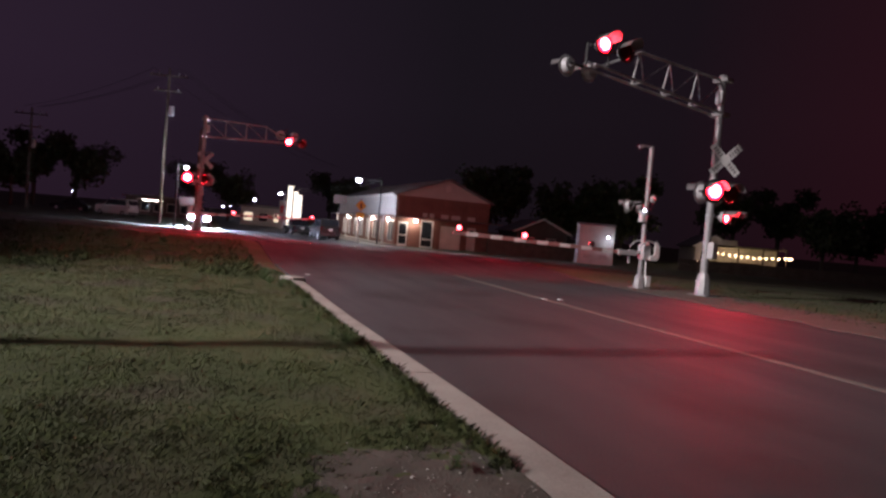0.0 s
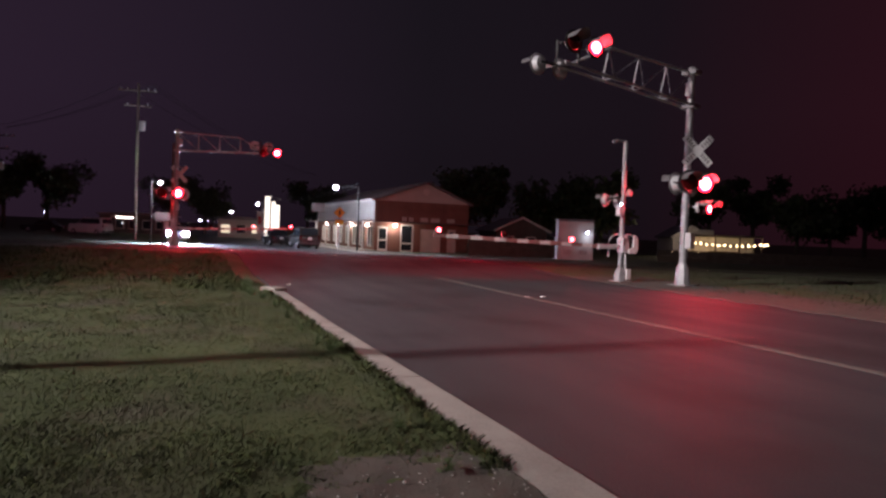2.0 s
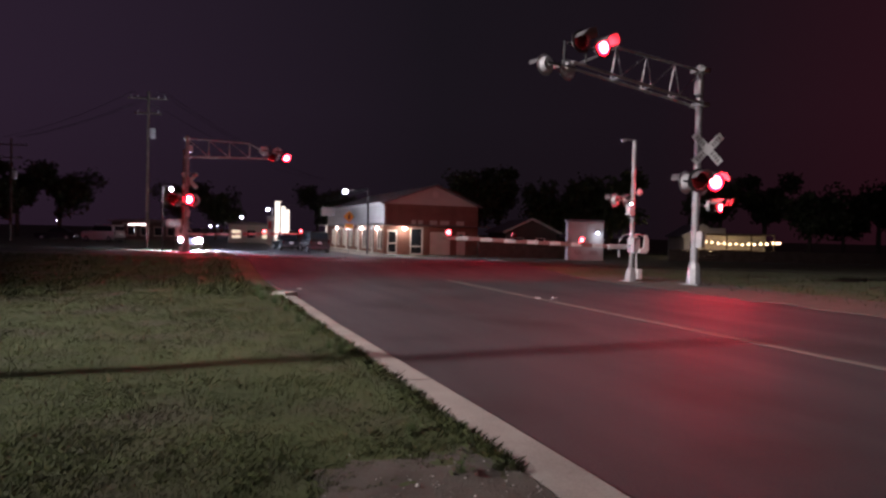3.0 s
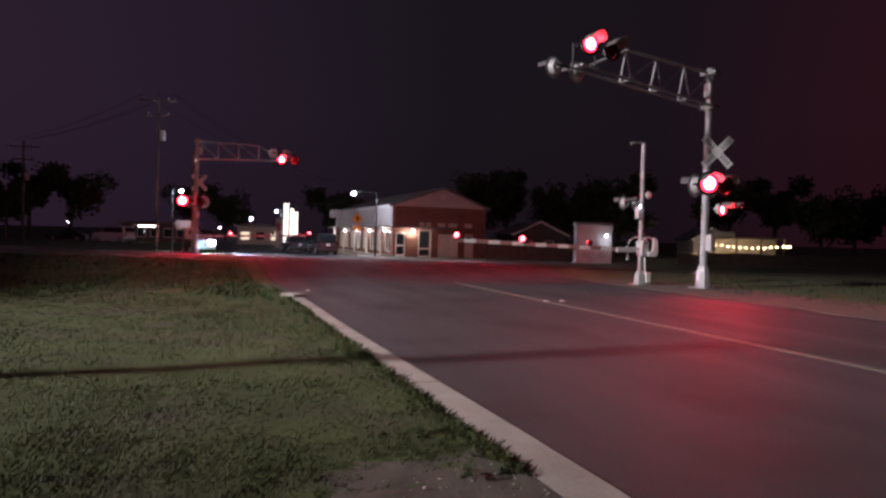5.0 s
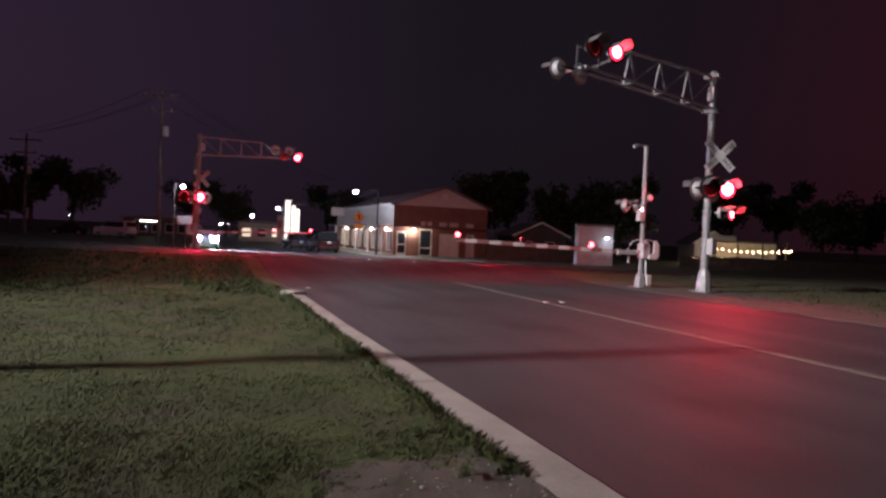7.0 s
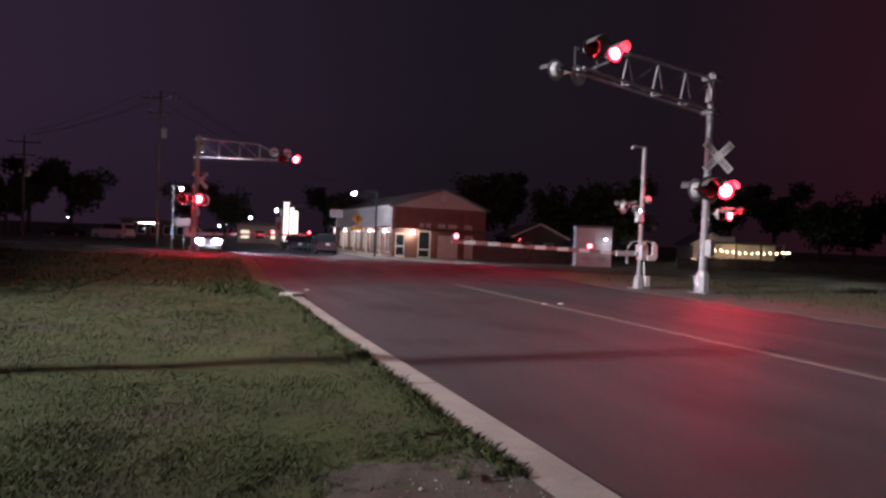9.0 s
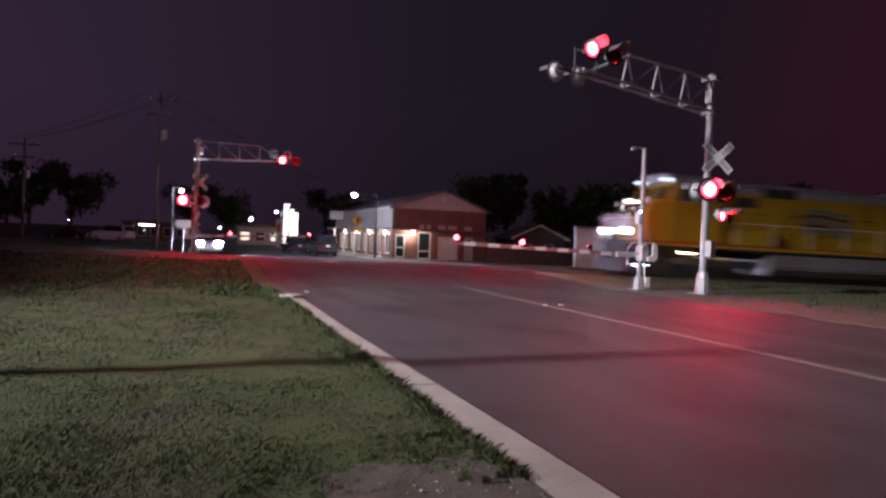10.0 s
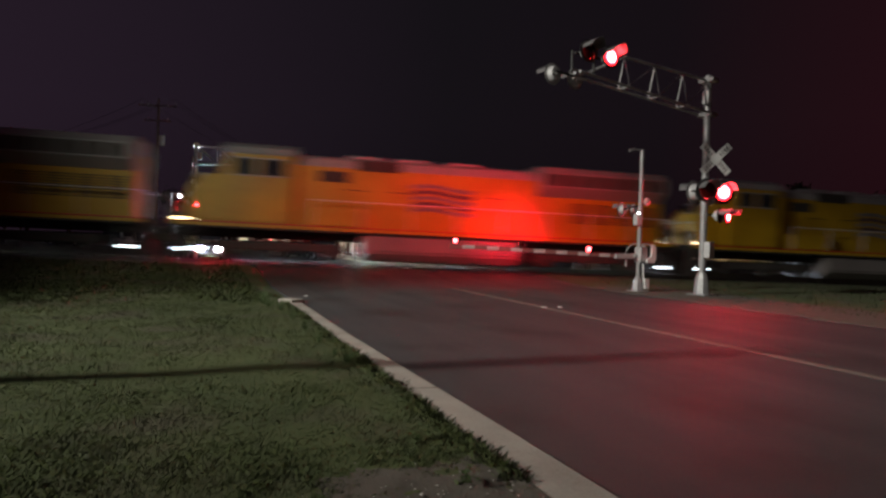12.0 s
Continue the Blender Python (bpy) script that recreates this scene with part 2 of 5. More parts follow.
def rod(bm, a, b, r, r2=None, seg=12, caps=True):
    a, b = Vector(a), Vector(b)
    d = b - a
    m = Matrix.Translation((a + b) / 2) @ d.to_track_quat("Z", "Y").to_matrix().to_4x4()
    bmesh.ops.create_cone(bm, cap_ends=caps, segments=seg, radius1=r, radius2=r if r2 is None else r2, depth=d.length, matrix=m)


def ball(bm, c, r, sub=2, squash=(1, 1, 1)):
    bmesh.ops.create_icosphere(bm, subdivisions=sub, radius=r, matrix=Matrix.Translation(c) @ Matrix.Diagonal((*squash, 1)))


def prism(bm, outline, a, b, axis="y"):
    """An outline of pairs, drawn out from a to b along an axis."""
    def put(p, k):
        return {"y": (p[0], k, p[1]), "x": (k, p[0], p[1]), "z": (p[0], p[1], k)}[axis]
    lo = [bm.verts.new(put(p, a)) for p in outline]
    hi = [bm.verts.new(put(p, b)) for p in outline]
    k = len(outline)
    bm.faces.new(lo), bm.faces.new(hi)
    for i in range(k):
        bm.faces.new((lo[i], lo[(i + 1) % k], hi[(i + 1) % k], hi[i]))


def bar(bm, pts, r, seg=8):
    """One continuous tube along a line of points."""
    ps = [Vector(p) for p in pts]
    rings = []
    for i, p in enumerate(ps):
        d = (ps[min(i + 1, len(ps) - 1)] - ps[max(i - 1, 0)]).normalized()
        side = d.cross(Vector((0.02, 0.03, 1.0)) if abs(d.z) < 0.95 else Vector((1.0, 0.02, 0.0))).normalized()
        up = side.cross(d)
        rings.append([bm.verts.new(p + (side * math.cos(k * 6.2832 / seg) + up * math.sin(k * 6.2832 / seg)) * r) for k in range(seg)])
    for a, b in zip(rings, rings[1:]):
        for k in range(seg):
            j = (k + 1) % seg
            bm.faces.new((a[k], a[j], b[j], b[k]))
    bm.faces.new(rings[0]), bm.faces.new(rings[-1])


def part(name, bm, material, parent=None, label="", smooth=False):
    bmesh.ops.recalc_face_normals(bm, faces=bm.faces)
    me = bpy.data.meshes.new(name)
    bm.to_mesh(me)
    bm.free()
    if smooth:
        for p in me.polygons:
            p.use_smooth = True
        me.set_sharp_from_angle(angle=radians(40))
    for k in (material if isinstance(material, (list, tuple)) else [material]):
        me.materials.append(k)
    ob = new(name, me)
    ob.parent = parent
    return tagged(ob, label)


def thing(name, m, label, category, group="", kind=""):
    ob = new(name)
    ob.empty_display_size = 0.3
    ob.matrix_world = m
    return tagged(ob, label, category, group, kind)


def one(name, fill, material, parent=None, label="", smooth=False):
    bm = bmesh.new()
    fill(bm)
    return part(name, bm, material, parent, label, smooth)


def raw(name, verts, faces, material, parent=None, label="", kind=""):
    me = bpy.data.meshes.new(name)
    me.from_pydata(verts, [], faces)
    me.update()
    me.materials.append(material)
    ob = new(name, me)
    ob.parent = parent
    return tagged(ob, label, kind=kind)


# ---- ground, road, track ----


def spaced(lo, hi, near_lo, near_hi, step, grow=1.22):
    out = list(np.arange(near_lo, near_hi + 1e-6, step))
    k, s = near_hi, step
    while k < hi:
        s *= grow
        k += s
        out.append(k)
    k, s = near_lo, step
    while k > lo:
        s *= grow
        k -= s
        out.insert(0, k)
    return out


KERB_END = 0.9                          # the kerb stops here, counted along the road


def verge_z(x, y):
    u, v = road_uv(x, y)
    z = height(x, y)
    if v < -5.42:
        bank = 0.05 * (1 - ease(KERB_END - 1.5, KERB_END + 3.5, u))
        z += bank * ease(5.42, 5.57, -v) + 0.02 * noise.noise((x * 0.9, y * 0.9, 0)) * ease(5.7, 6.5, -v)
    elif v < 5.1:
        z -= 0.12 if v > -5.3 else 0.06
    else:
        z += -0.12 * (1 - ease(5.1, 5.4, v)) + 0.03 * noise.noise((x * 0.5, y * 0.5, 4)) * ease(5.4, 8, v)
    return z


def make_ground():
    us = spaced(-900, 2200, -17, 34, 0.35)
    vs = spaced(-1500, 1500, -13.86, 12, 0.23)
    verts, faces = [], []
    for u in us:
        for v in vs:
            x, y = road_at(u, v)
            verts.append((x, y, verge_z(x, y)))
    k = len(vs)
    for i in range(len(us) - 1):
        for j in range(k - 1):
            faces.append((i * k + j, i * k + j + 1, (i + 1) * k + j + 1, (i + 1) * k + j))
    ob = raw("ground", verts, faces, SOIL, label="short grass and bare soil beside the road", kind="structure")
    for p in ob.data.polygons:
        p.use_smooth = True


def strip(name, v0, v1, u0, u1, step, lift, thick, material, label, kind="structure", parent=None, wave=0.0):
    n = max(2, int((u1 - u0) / step))
    verts, faces = [], []
    cols = 8
    for i in range(n + 1):
        u = u0 + (u1 - u0) * i / n
        for j in range(cols + 1):
            v = v0 + (v1 - v0) * j / cols
            if wave and j in (0, cols):
                v += wave * noise.noise((u * 1.3, v, 2)) + wave * noise.noise((u * 5, v, 7)) * 0.5
            x, y = road_at(u, v)
            verts.append((x, y, height(x, y) + lift))
    k = cols + 1
    base = len(verts)
    verts += [(x, y, z - thick) for x, y, z in verts]
    for i in range(n):
        for j in range(cols):
            a = i * k + j
            faces += [(a, a + 1, a + k + 1, a + k)]
        for j in (0, cols):
            a = i * k + j
            faces += [(a, a + k, a + k + base, a + base)]
    ob = raw(name, verts, faces, material, parent, label, kind)
    for p in ob.data.polygons:
        p.use_smooth = False
    return ob


make_ground()
road = strip("road", -5.35, 5.3, -60, 420, 0.5, 0.0, 0.1, ASPHALT, "worn grey asphalt two-lane road", wave=0.05)
strip("road_line", -0.085, 0.085, -60, 5.5, 0.5, 0.004, 0.003, PAINT_LINE, "faded painted centre line", parent=road)


def make_kerb():
    """Cast lengths of kerb along the verge, the last one rounded and turned away."""
    holder = new("kerb")
    tagged(holder, "pale concrete kerb with worn edges along grass", "kerb", kind="structure")
    u = -22.0
    while u < KERB_END - 0.2:
        bm = bmesh.new()
        n = 6
        rows = []
        for i in range(n + 1):
            uu = u + 0.008 + (2.984) * i / n
            w = 0.012 * noise.noise((uu * 2, 1, 1))
            e = -5.17 - 0.11 * ease(-10, -3, uu)
            prof = [(e, -0.05), (e - 0.006 + w, 0.030), (e - 0.03 + w, 0.046), (-5.525 + w, 0.052), (-5.56 + w, 0.048), (-5.56, -0.05)]
            row = []
            for v, z in prof:
                x, y = road_at(uu, v)
                row.append(bm.verts.new((x, y, height(x, y) + z + 0.006 * noise.noise((uu * 3, v * 8, 2)))))
            rows.append(row)
        for a, b in zip(rows, rows[1:]):
            for i in range(5):
                bm.faces.new((a[i], a[i + 1], b[i + 1], b[i]))
        bm.faces.new(rows[0]), bm.faces.new(rows[-1])
        part("kerb_stone", bm, CONCRETE, holder)
        u += 3.0
    bm = bmesh.new()
    x, y = road_at(KERB_END + 0.25, -5.5)
    box(bm, (x, y, height(x, y) + 0.02), (0.36, 0.46, 0.2), ROAD_TURN + 30, 0.05)
    part("kerb_stone", bm, CONCRETE, holder, "broken pale end of the kerb")


make_kerb()


def make_track():
    holder = new("railway_track")
    tagged(holder, "steel rails on timber sleepers in grey ballast", "railway track", kind="structure")
    for n in (-0.75, 0.75):
        for s0, s1 in ((-160, -26), (-26, 34), (34, 300)):
            bm = bmesh.new()
            prof = [(-0.07, -0.16), (0.07, -0.16), (0.07, -0.145), (0.012, -0.12), (0.012, -0.045), (0.036, -0.035), (0.036, -0.005), (0.028, 0.0),
                    (-0.028, 0.0), (-0.036, -0.005), (-0.036, -0.035), (-0.012, -0.045), (-0.012, -0.12), (-0.07, -0.145)]
            ends = []
            for s in (s0, s1):
                row = []
                for a, z in prof:
                    x, y = track_at(s, n + a)
                    row.append(bm.verts.new((x, y, rail_z(min(34, max(-26, s))) + z)))
                ends.append(row)
            for i in range(len(prof)):
                j = (i + 1) % len(prof)
                bm.faces.new((ends[0][i], ends[0][j], ends[1][j], ends[1][i]))
            bm.faces.new(ends[0]), bm.faces.new(ends[1])
            part("rail", bm, STEEL, holder, "worn bright steel rail")
    tie = None
    for i in range(-75, 130):
        s = i * 0.55
        x, y = track_at(s)
        u, v = road_uv(x, y)
        if abs(v) < 6.2:
            continue
        m = Matrix.Translation((x, y, rail_z(min(34, max(-26, s))) - 0.215)) @ Matrix.Rotation(radians(TRACK_TURN), 4, "Z")
        if tie is None:
            tie = one("sleeper", lambda bm: box(bm, (0, 0, 0), (0.22, 2.6, 0.18), bevel=0.01), WOOD, holder)
            tie.matrix_local = m
        else:
            o = new("sleeper", tie.data)
            o.parent = holder
            o.matrix_local = m
    # crossing panels between and beside the rails
    for n0, n1 in ((-1.9, -0.83), (-0.68, 0.68), (0.83, 1.9)):
        s_mid = road_uv_cross()
        for k in range(-3, 3):
            bm = bmesh.new()
            s0, s1 = s_mid + k * 2.05, s_mid + k * 2.05 + 2.0
            sm, nm = (s0 + s1) / 2, (n0 + n1) / 2
            x, y = track_at(sm, nm)
            box(bm, (x, y, rail_z(sm) - 0.10), (2.0, n1 - n0, 0.18), TRACK_TURN, 0.012)
            part("crossing_panel", bm, ASPHALT, holder, "dark crossing panel between the rails")
    rnd = np.random.RandomState(5)
    verts, faces = [], []
    for i in range(5200):
        s, n = rnd.uniform(-32, 42), rnd.normal(0, 1.35)
        x, y = track_at(s, n)
        u, v = road_uv(x, y)
        if abs(v) < 6.0 or abs(n) > 3.2:
            continue
        z = rail_z(min(34, max(-26, s))) - 0.15 - 0.10 * max(0, abs(n) - 1.4)
        r = rnd.uniform(0.03, 0.075)
        b = len(verts)
        ang = rnd.uniform(0, 6.28)
        for q in range(4):
            verts.append((x + r * math.cos(ang + q * 1.57), y + r * math.sin(ang + q * 1.57), z))
        verts.append((x, y, z + r * 1.1))
        faces += [(b + q, b + (q + 1) % 4, b + 4) for q in range(4)]
    raw("ballast_stones", verts, faces, BALLAST, holder, "loose grey ballast", "stuff")


def road_uv_cross():
    """Where the road's axis meets the track, along the track."""
    best = min((abs(road_uv(*track_at(s / 10))[1]), s / 10) for s in range(-200, 300))
    return best[1]


make_track()

# ---- crossing signals ----
LENSES = []                             # (lens, True where it glows in the second half of the beat)
LENS_DATA = {}


def lens_mesh():
    if "m" not in LENS_DATA:
        bm = bmesh.new()
        # Lens wider than true, its red rim in place of the glare.
        r, seg = 0.265, 24
        for sign, mi in ((-1, 0), (1, 1)):
            c = bm.verts.new((0, sign * 0.045, 0))
            mid = [bm.verts.new((r * 0.72 * math.cos(a * 6.2832 / seg), sign * 0.034, r * 0.72 * math.sin(a * 6.2832 / seg))) for a in range(seg)]
            rim = [bm.verts.new((r * math.cos(a * 6.2832 / seg), sign * 0.006, r * math.sin(a * 6.2832 / seg))) for a in range(seg)]
            if sign > 0:
                for i in range(seg):
                    j = (i + 1) % seg
                    bm.faces.new((rim0[i], rim0[j], rim[j], rim[i])).material_index = 1
            rim0 = rim
            for i in range(seg):
                j = (i + 1) % seg
                for f in (bm.faces.new((c, mid[i], mid[j])), bm.faces.new((mid[i], rim[i], rim[j], mid[j]))):
                    f.material_index, f.smooth = mi if len(f.verts) == 3 or mi else 2, True
        bmesh.ops.recalc_face_normals(bm, faces=bm.faces)
        me = bpy.data.meshes.new("lens")
        bm.to_mesh(me)
        bm.free()
        me.materials.append(RED_LIT), me.materials.append(RED_OFF), me.materials.append(RED_RIM)
        LENS_DATA["m"] = me
    return LENS_DATA["m"]


def arc_shell(bm, r, a0, a1, y0, y1, slope=0.0, seg=18, r_end=None, thick=0.006):
    """A curved visor round the y axis; slope shortens it towards its sides."""
    rows = []
    for i in range(seg + 1):
        a = radians(a0 + (a1 - a0) * i / seg)
        mid = abs(i / seg - 0.5) * 2
        ye = y1 + (y0 - y1) * slope * mid
        q = []
        for rr, y in ((r, y0), (r_end or r, ye), ((r_end or r) + thick, ye), (r + thick, y0)):
            q.append(bm.verts.new((rr * math.cos(a), y, rr * math.sin(a))))
        rows.append(q)
    for a, b in zip(rows, rows[1:]):
        for k in range(4):
            bm.faces.new((a[k], a[(k + 1) % 4], b[(k + 1) % 4], b[k]))
    bm.faces.new(rows[0]), bm.faces.new(rows[-1])


def signal_head(owner, place, facing, second, dish=0.37, size=1.0, hood=0.45):
    """A round black target with a hooded red lens, facing along -y turned by facing degrees."""
    bm = bmesh.new()
    seg = 28
    rings = []
    for rr, y in ((0.269, -0.005), (dish, -0.005), (dish, 0.012), (0.269, 0.012)):
        rings.append([bm.verts.new((rr * math.cos(k * 6.2832 / seg), y, rr * math.sin(k * 6.2832 / seg))) for k in range(seg)])
    for a in range(4):
        for k in range(seg):
            j = (k + 1) % seg
            bm.faces.new((rings[a][k], rings[a][j], rings[(a + 1) % 4][j], rings[(a + 1) % 4][k])).material_index = 1 if a == 2 else 0
    head = part("signal_head", bm, [BLACK, ALU], owner, "round black target with a hooded red lamp")
    head.matrix_local = pose(*place, 0, 0, facing) @ Matrix.Scale(size, 4)
    one("hood", lambda b: arc_shell(b, 0.28, 12, 168, 0.0, -hood, 0.30, r_end=0.285), HOOD_IN, head, "dark lamp hood", True)

    def bowl(b):
        bmesh.ops.create_cone(b, cap_ends=False, segments=20, radius1=0.272, radius2=0.22, depth=0.19,
                              matrix=Matrix.Translation((0, 0.105, 0)) @ Matrix.Rotation(radians(-90), 4, "X"))
        bmesh.ops.create_circle(b, cap_ends=True, segments=20, radius=0.22, matrix=Matrix.Translation((0, 0.20, 0)) @ Matrix.Rotation(radians(90), 4, "X"))
        rod(b, (0, 0.19, 0), (0, 0.35, 0), 0.05)
    one("lamp_housing", bowl, ALU, head, "rounded grey lamp housing", True)
    lens = new("lens", lens_mesh())
    lens.parent = head
    lens.matrix_local = pose(0, 0.004, 0)
    LENSES.append((lens, second))
    return head


def base_skirt(bm, r0, r1, h):
    rod(bm, (0, 0, 0.04), (0, 0, h * 0.75), r0, r0 * 0.8, 8)
    rod(bm, (0, 0, h * 0.75), (0, 0, h), r0 * 0.8, r1, 8)
    box(bm, (0, 0, 0.0), (r0 * 2.6, r0 * 2.6, 0.12), bevel=0.02)


def crossbuck(owner, z, y, size=1.22, x=0.36):
    for k, a in enumerate((45, -45)):
        bm = bmesh.new()
        box(bm, (0, 0, 0), (size, 0.012, 0.23), bevel=0.004)
        o = part("sign_blade", bm, SIGN_WHITE, owner, "pale crossing blade with worn dark lettering")
        o.matrix_local = pose(x, y - 0.016 * k, z, 0, 0, -30) @ Matrix.Rotation(radians(a), 4, "Y")
        for s in (-1, 1):
            for i in range(4):
                one("letter_bar", lambda b: box(b, (s * (0.2 + i * 0.095), -0.009, 0), (0.05, 0.004, 0.13)), TANK, o)


def cantilever(name, x, y, turn, arm=5.1, lift=0.0, buck=-1):
    t = thing(name, pose(x, y, height(x, y) - 0.02, 0, 0, turn), "galvanised cantilever crossing signal mast with flashing red lamps", "crossing signal")

    def pole(bm):
        rod(bm, (0, 0, 0.5), (0, 0, 6.85), 0.115, 0.105, 20)
        for z in (2.5, 3.2, 5.6, 6.75):
            rod(bm, (0, 0, z), (0, 0, z + 0.08), 0.135, seg=20)
    one("pole", pole, GALV, t, smooth=True)
    one("base", lambda bm: base_skirt(bm, 0.24, 0.14, 0.72), GALV, t, "flared cast base", False)
    one("pole_cap", lambda bm: ball(bm, (0, 0, 6.86), 0.11, 2, (1, 1, 0.5)), GALV, t)
    top, low = 6.72, 5.66
    span = arm * 0.72
    tip = 5.95 + lift * 0.3              # the lower chord rises towards the tip

    def lo(a):
        return low + (tip - low) * min(1.0, -a / arm)
    # a three-cornered truss: one chord above, two below
    one("chord", lambda bm: rod(bm, (0.0, 0, top), (-span, 0, top), 0.038, seg=10), ALU, t, smooth=True)
    for q in (-0.2, 0.2):
        one("chord", lambda bm: rod(bm, (0.0, q, low), (-arm - 0.4, q, tip), 0.036, seg=10), ALU, t, smooth=True)
        n = 3
        for i in range(1, n + 1):
            a = -span * i / n
            one("web", lambda bm: rod(bm, (a, q, lo(a)), (a, 0, top), 0.021, seg=8), ALU, t)
        for i in range(1, n + 1) if q < 0 else ():
            a = -span * i / n
            one("web", lambda bm: rod(bm, (a - 0.06, q, lo(a)), (a + span / n, 0, top), 0.019, seg=8), ALU, t)
        one("web", lambda bm: rod(bm, (-span, 0, top), (-arm - 0.1, q, tip), 0.022, seg=8), ALU, t)
    for i in range(0, 4):
        a = -span * i / 3
        one("spacer", lambda bm: rod(bm, (a, -0.2, lo(a)), (a, 0.2, lo(a)), 0.022, seg=8), ALU, t)
    for z in (low, top):
        one("bracket", lambda bm: box(bm, (0, 0, z), (0.34, 0.5, 0.12), bevel=0.01), GALV, t)
    one("junction_box", lambda bm: box(bm, (-0.2, -0.1, 6.15), (0.2, 0.22, 0.42), bevel=0.03), ALU, t)
    one("junction_box", lambda bm: box(bm, (0.02, -0.2, 1.45), (0.26, 0.2, 0.5), bevel=0.02), ALU, t)
    # lamps on the arm: one pair to the front, one pair to the back
    for (dx, dy, dz, face, second) in ((-arm - 0.42, -0.5, 6.40, -6, False), (-arm + 0.40, -0.5, 6.40, -6, True),
                                       (-arm - 0.75, 0.45, 5.95, 180, True), (-arm + 0.07, 0.45, 5.95, 180, False)):
        signal_head(t, (dx, dy, dz), face, second, size=0.78, hood=0.66)
    one("cross_arm", lambda bm: (rod(bm, (-arm - 0.6, -0.2, 6.4), (-arm + 0.55, -0.2, 6.4), 0.035), rod(bm, (-arm + 0.1, -0.2, tip - 0.05), (-arm + 0.1, -0.2, 6.8), 0.03)), BLACK, t)
    one("cross_arm", lambda bm: (rod(bm, (-arm - 0.9, 0.2, 5.95), (-arm + 0.2, 0.2, 5.95), 0.035), rod(bm, (-arm - 0.3, 0.2, tip - 0.05), (-arm - 0.3, 0.2, 6.6), 0.03)), BLACK, t)
    # lamps on the mast
    for (dx, dy, dz, face, second) in ((-0.42, -0.36, 3.26 + lift, -24, False), (0.42, -0.36, 3.26 + lift, -24, True),
                                       (-0.06, 0.36, 3.26 + lift, 180, True), (0.78, 0.36, 3.26 + lift, 180, False)):
        signal_head(t, (dx, dy, dz), face, second)
    one("cross_arm", lambda bm: (rod(bm, (-0.5, -0.12, 3.26 + lift), (0.5, -0.12, 3.26 + lift), 0.035), rod(bm, (-0.5, 0.12, 3.26 + lift), (0.85, 0.12, 3.26 + lift), 0.035)), BLACK, t)
    if buck < 0:
        for (dx, second) in ((0.30, False), (0.72, True)):
            signal_head(t, (dx, -0.36, 2.52), 12, second, dish=0.35, size=0.72, hood=0.62)
        one("cross_arm", lambda bm: rod(bm, (0, -0.1, 2.55), (0.9, -0.1, 2.55), 0.03), BLACK, t)
    crossbuck(t, 4.28, 0.24 * buck, x=-0.14 * buck)
    return t


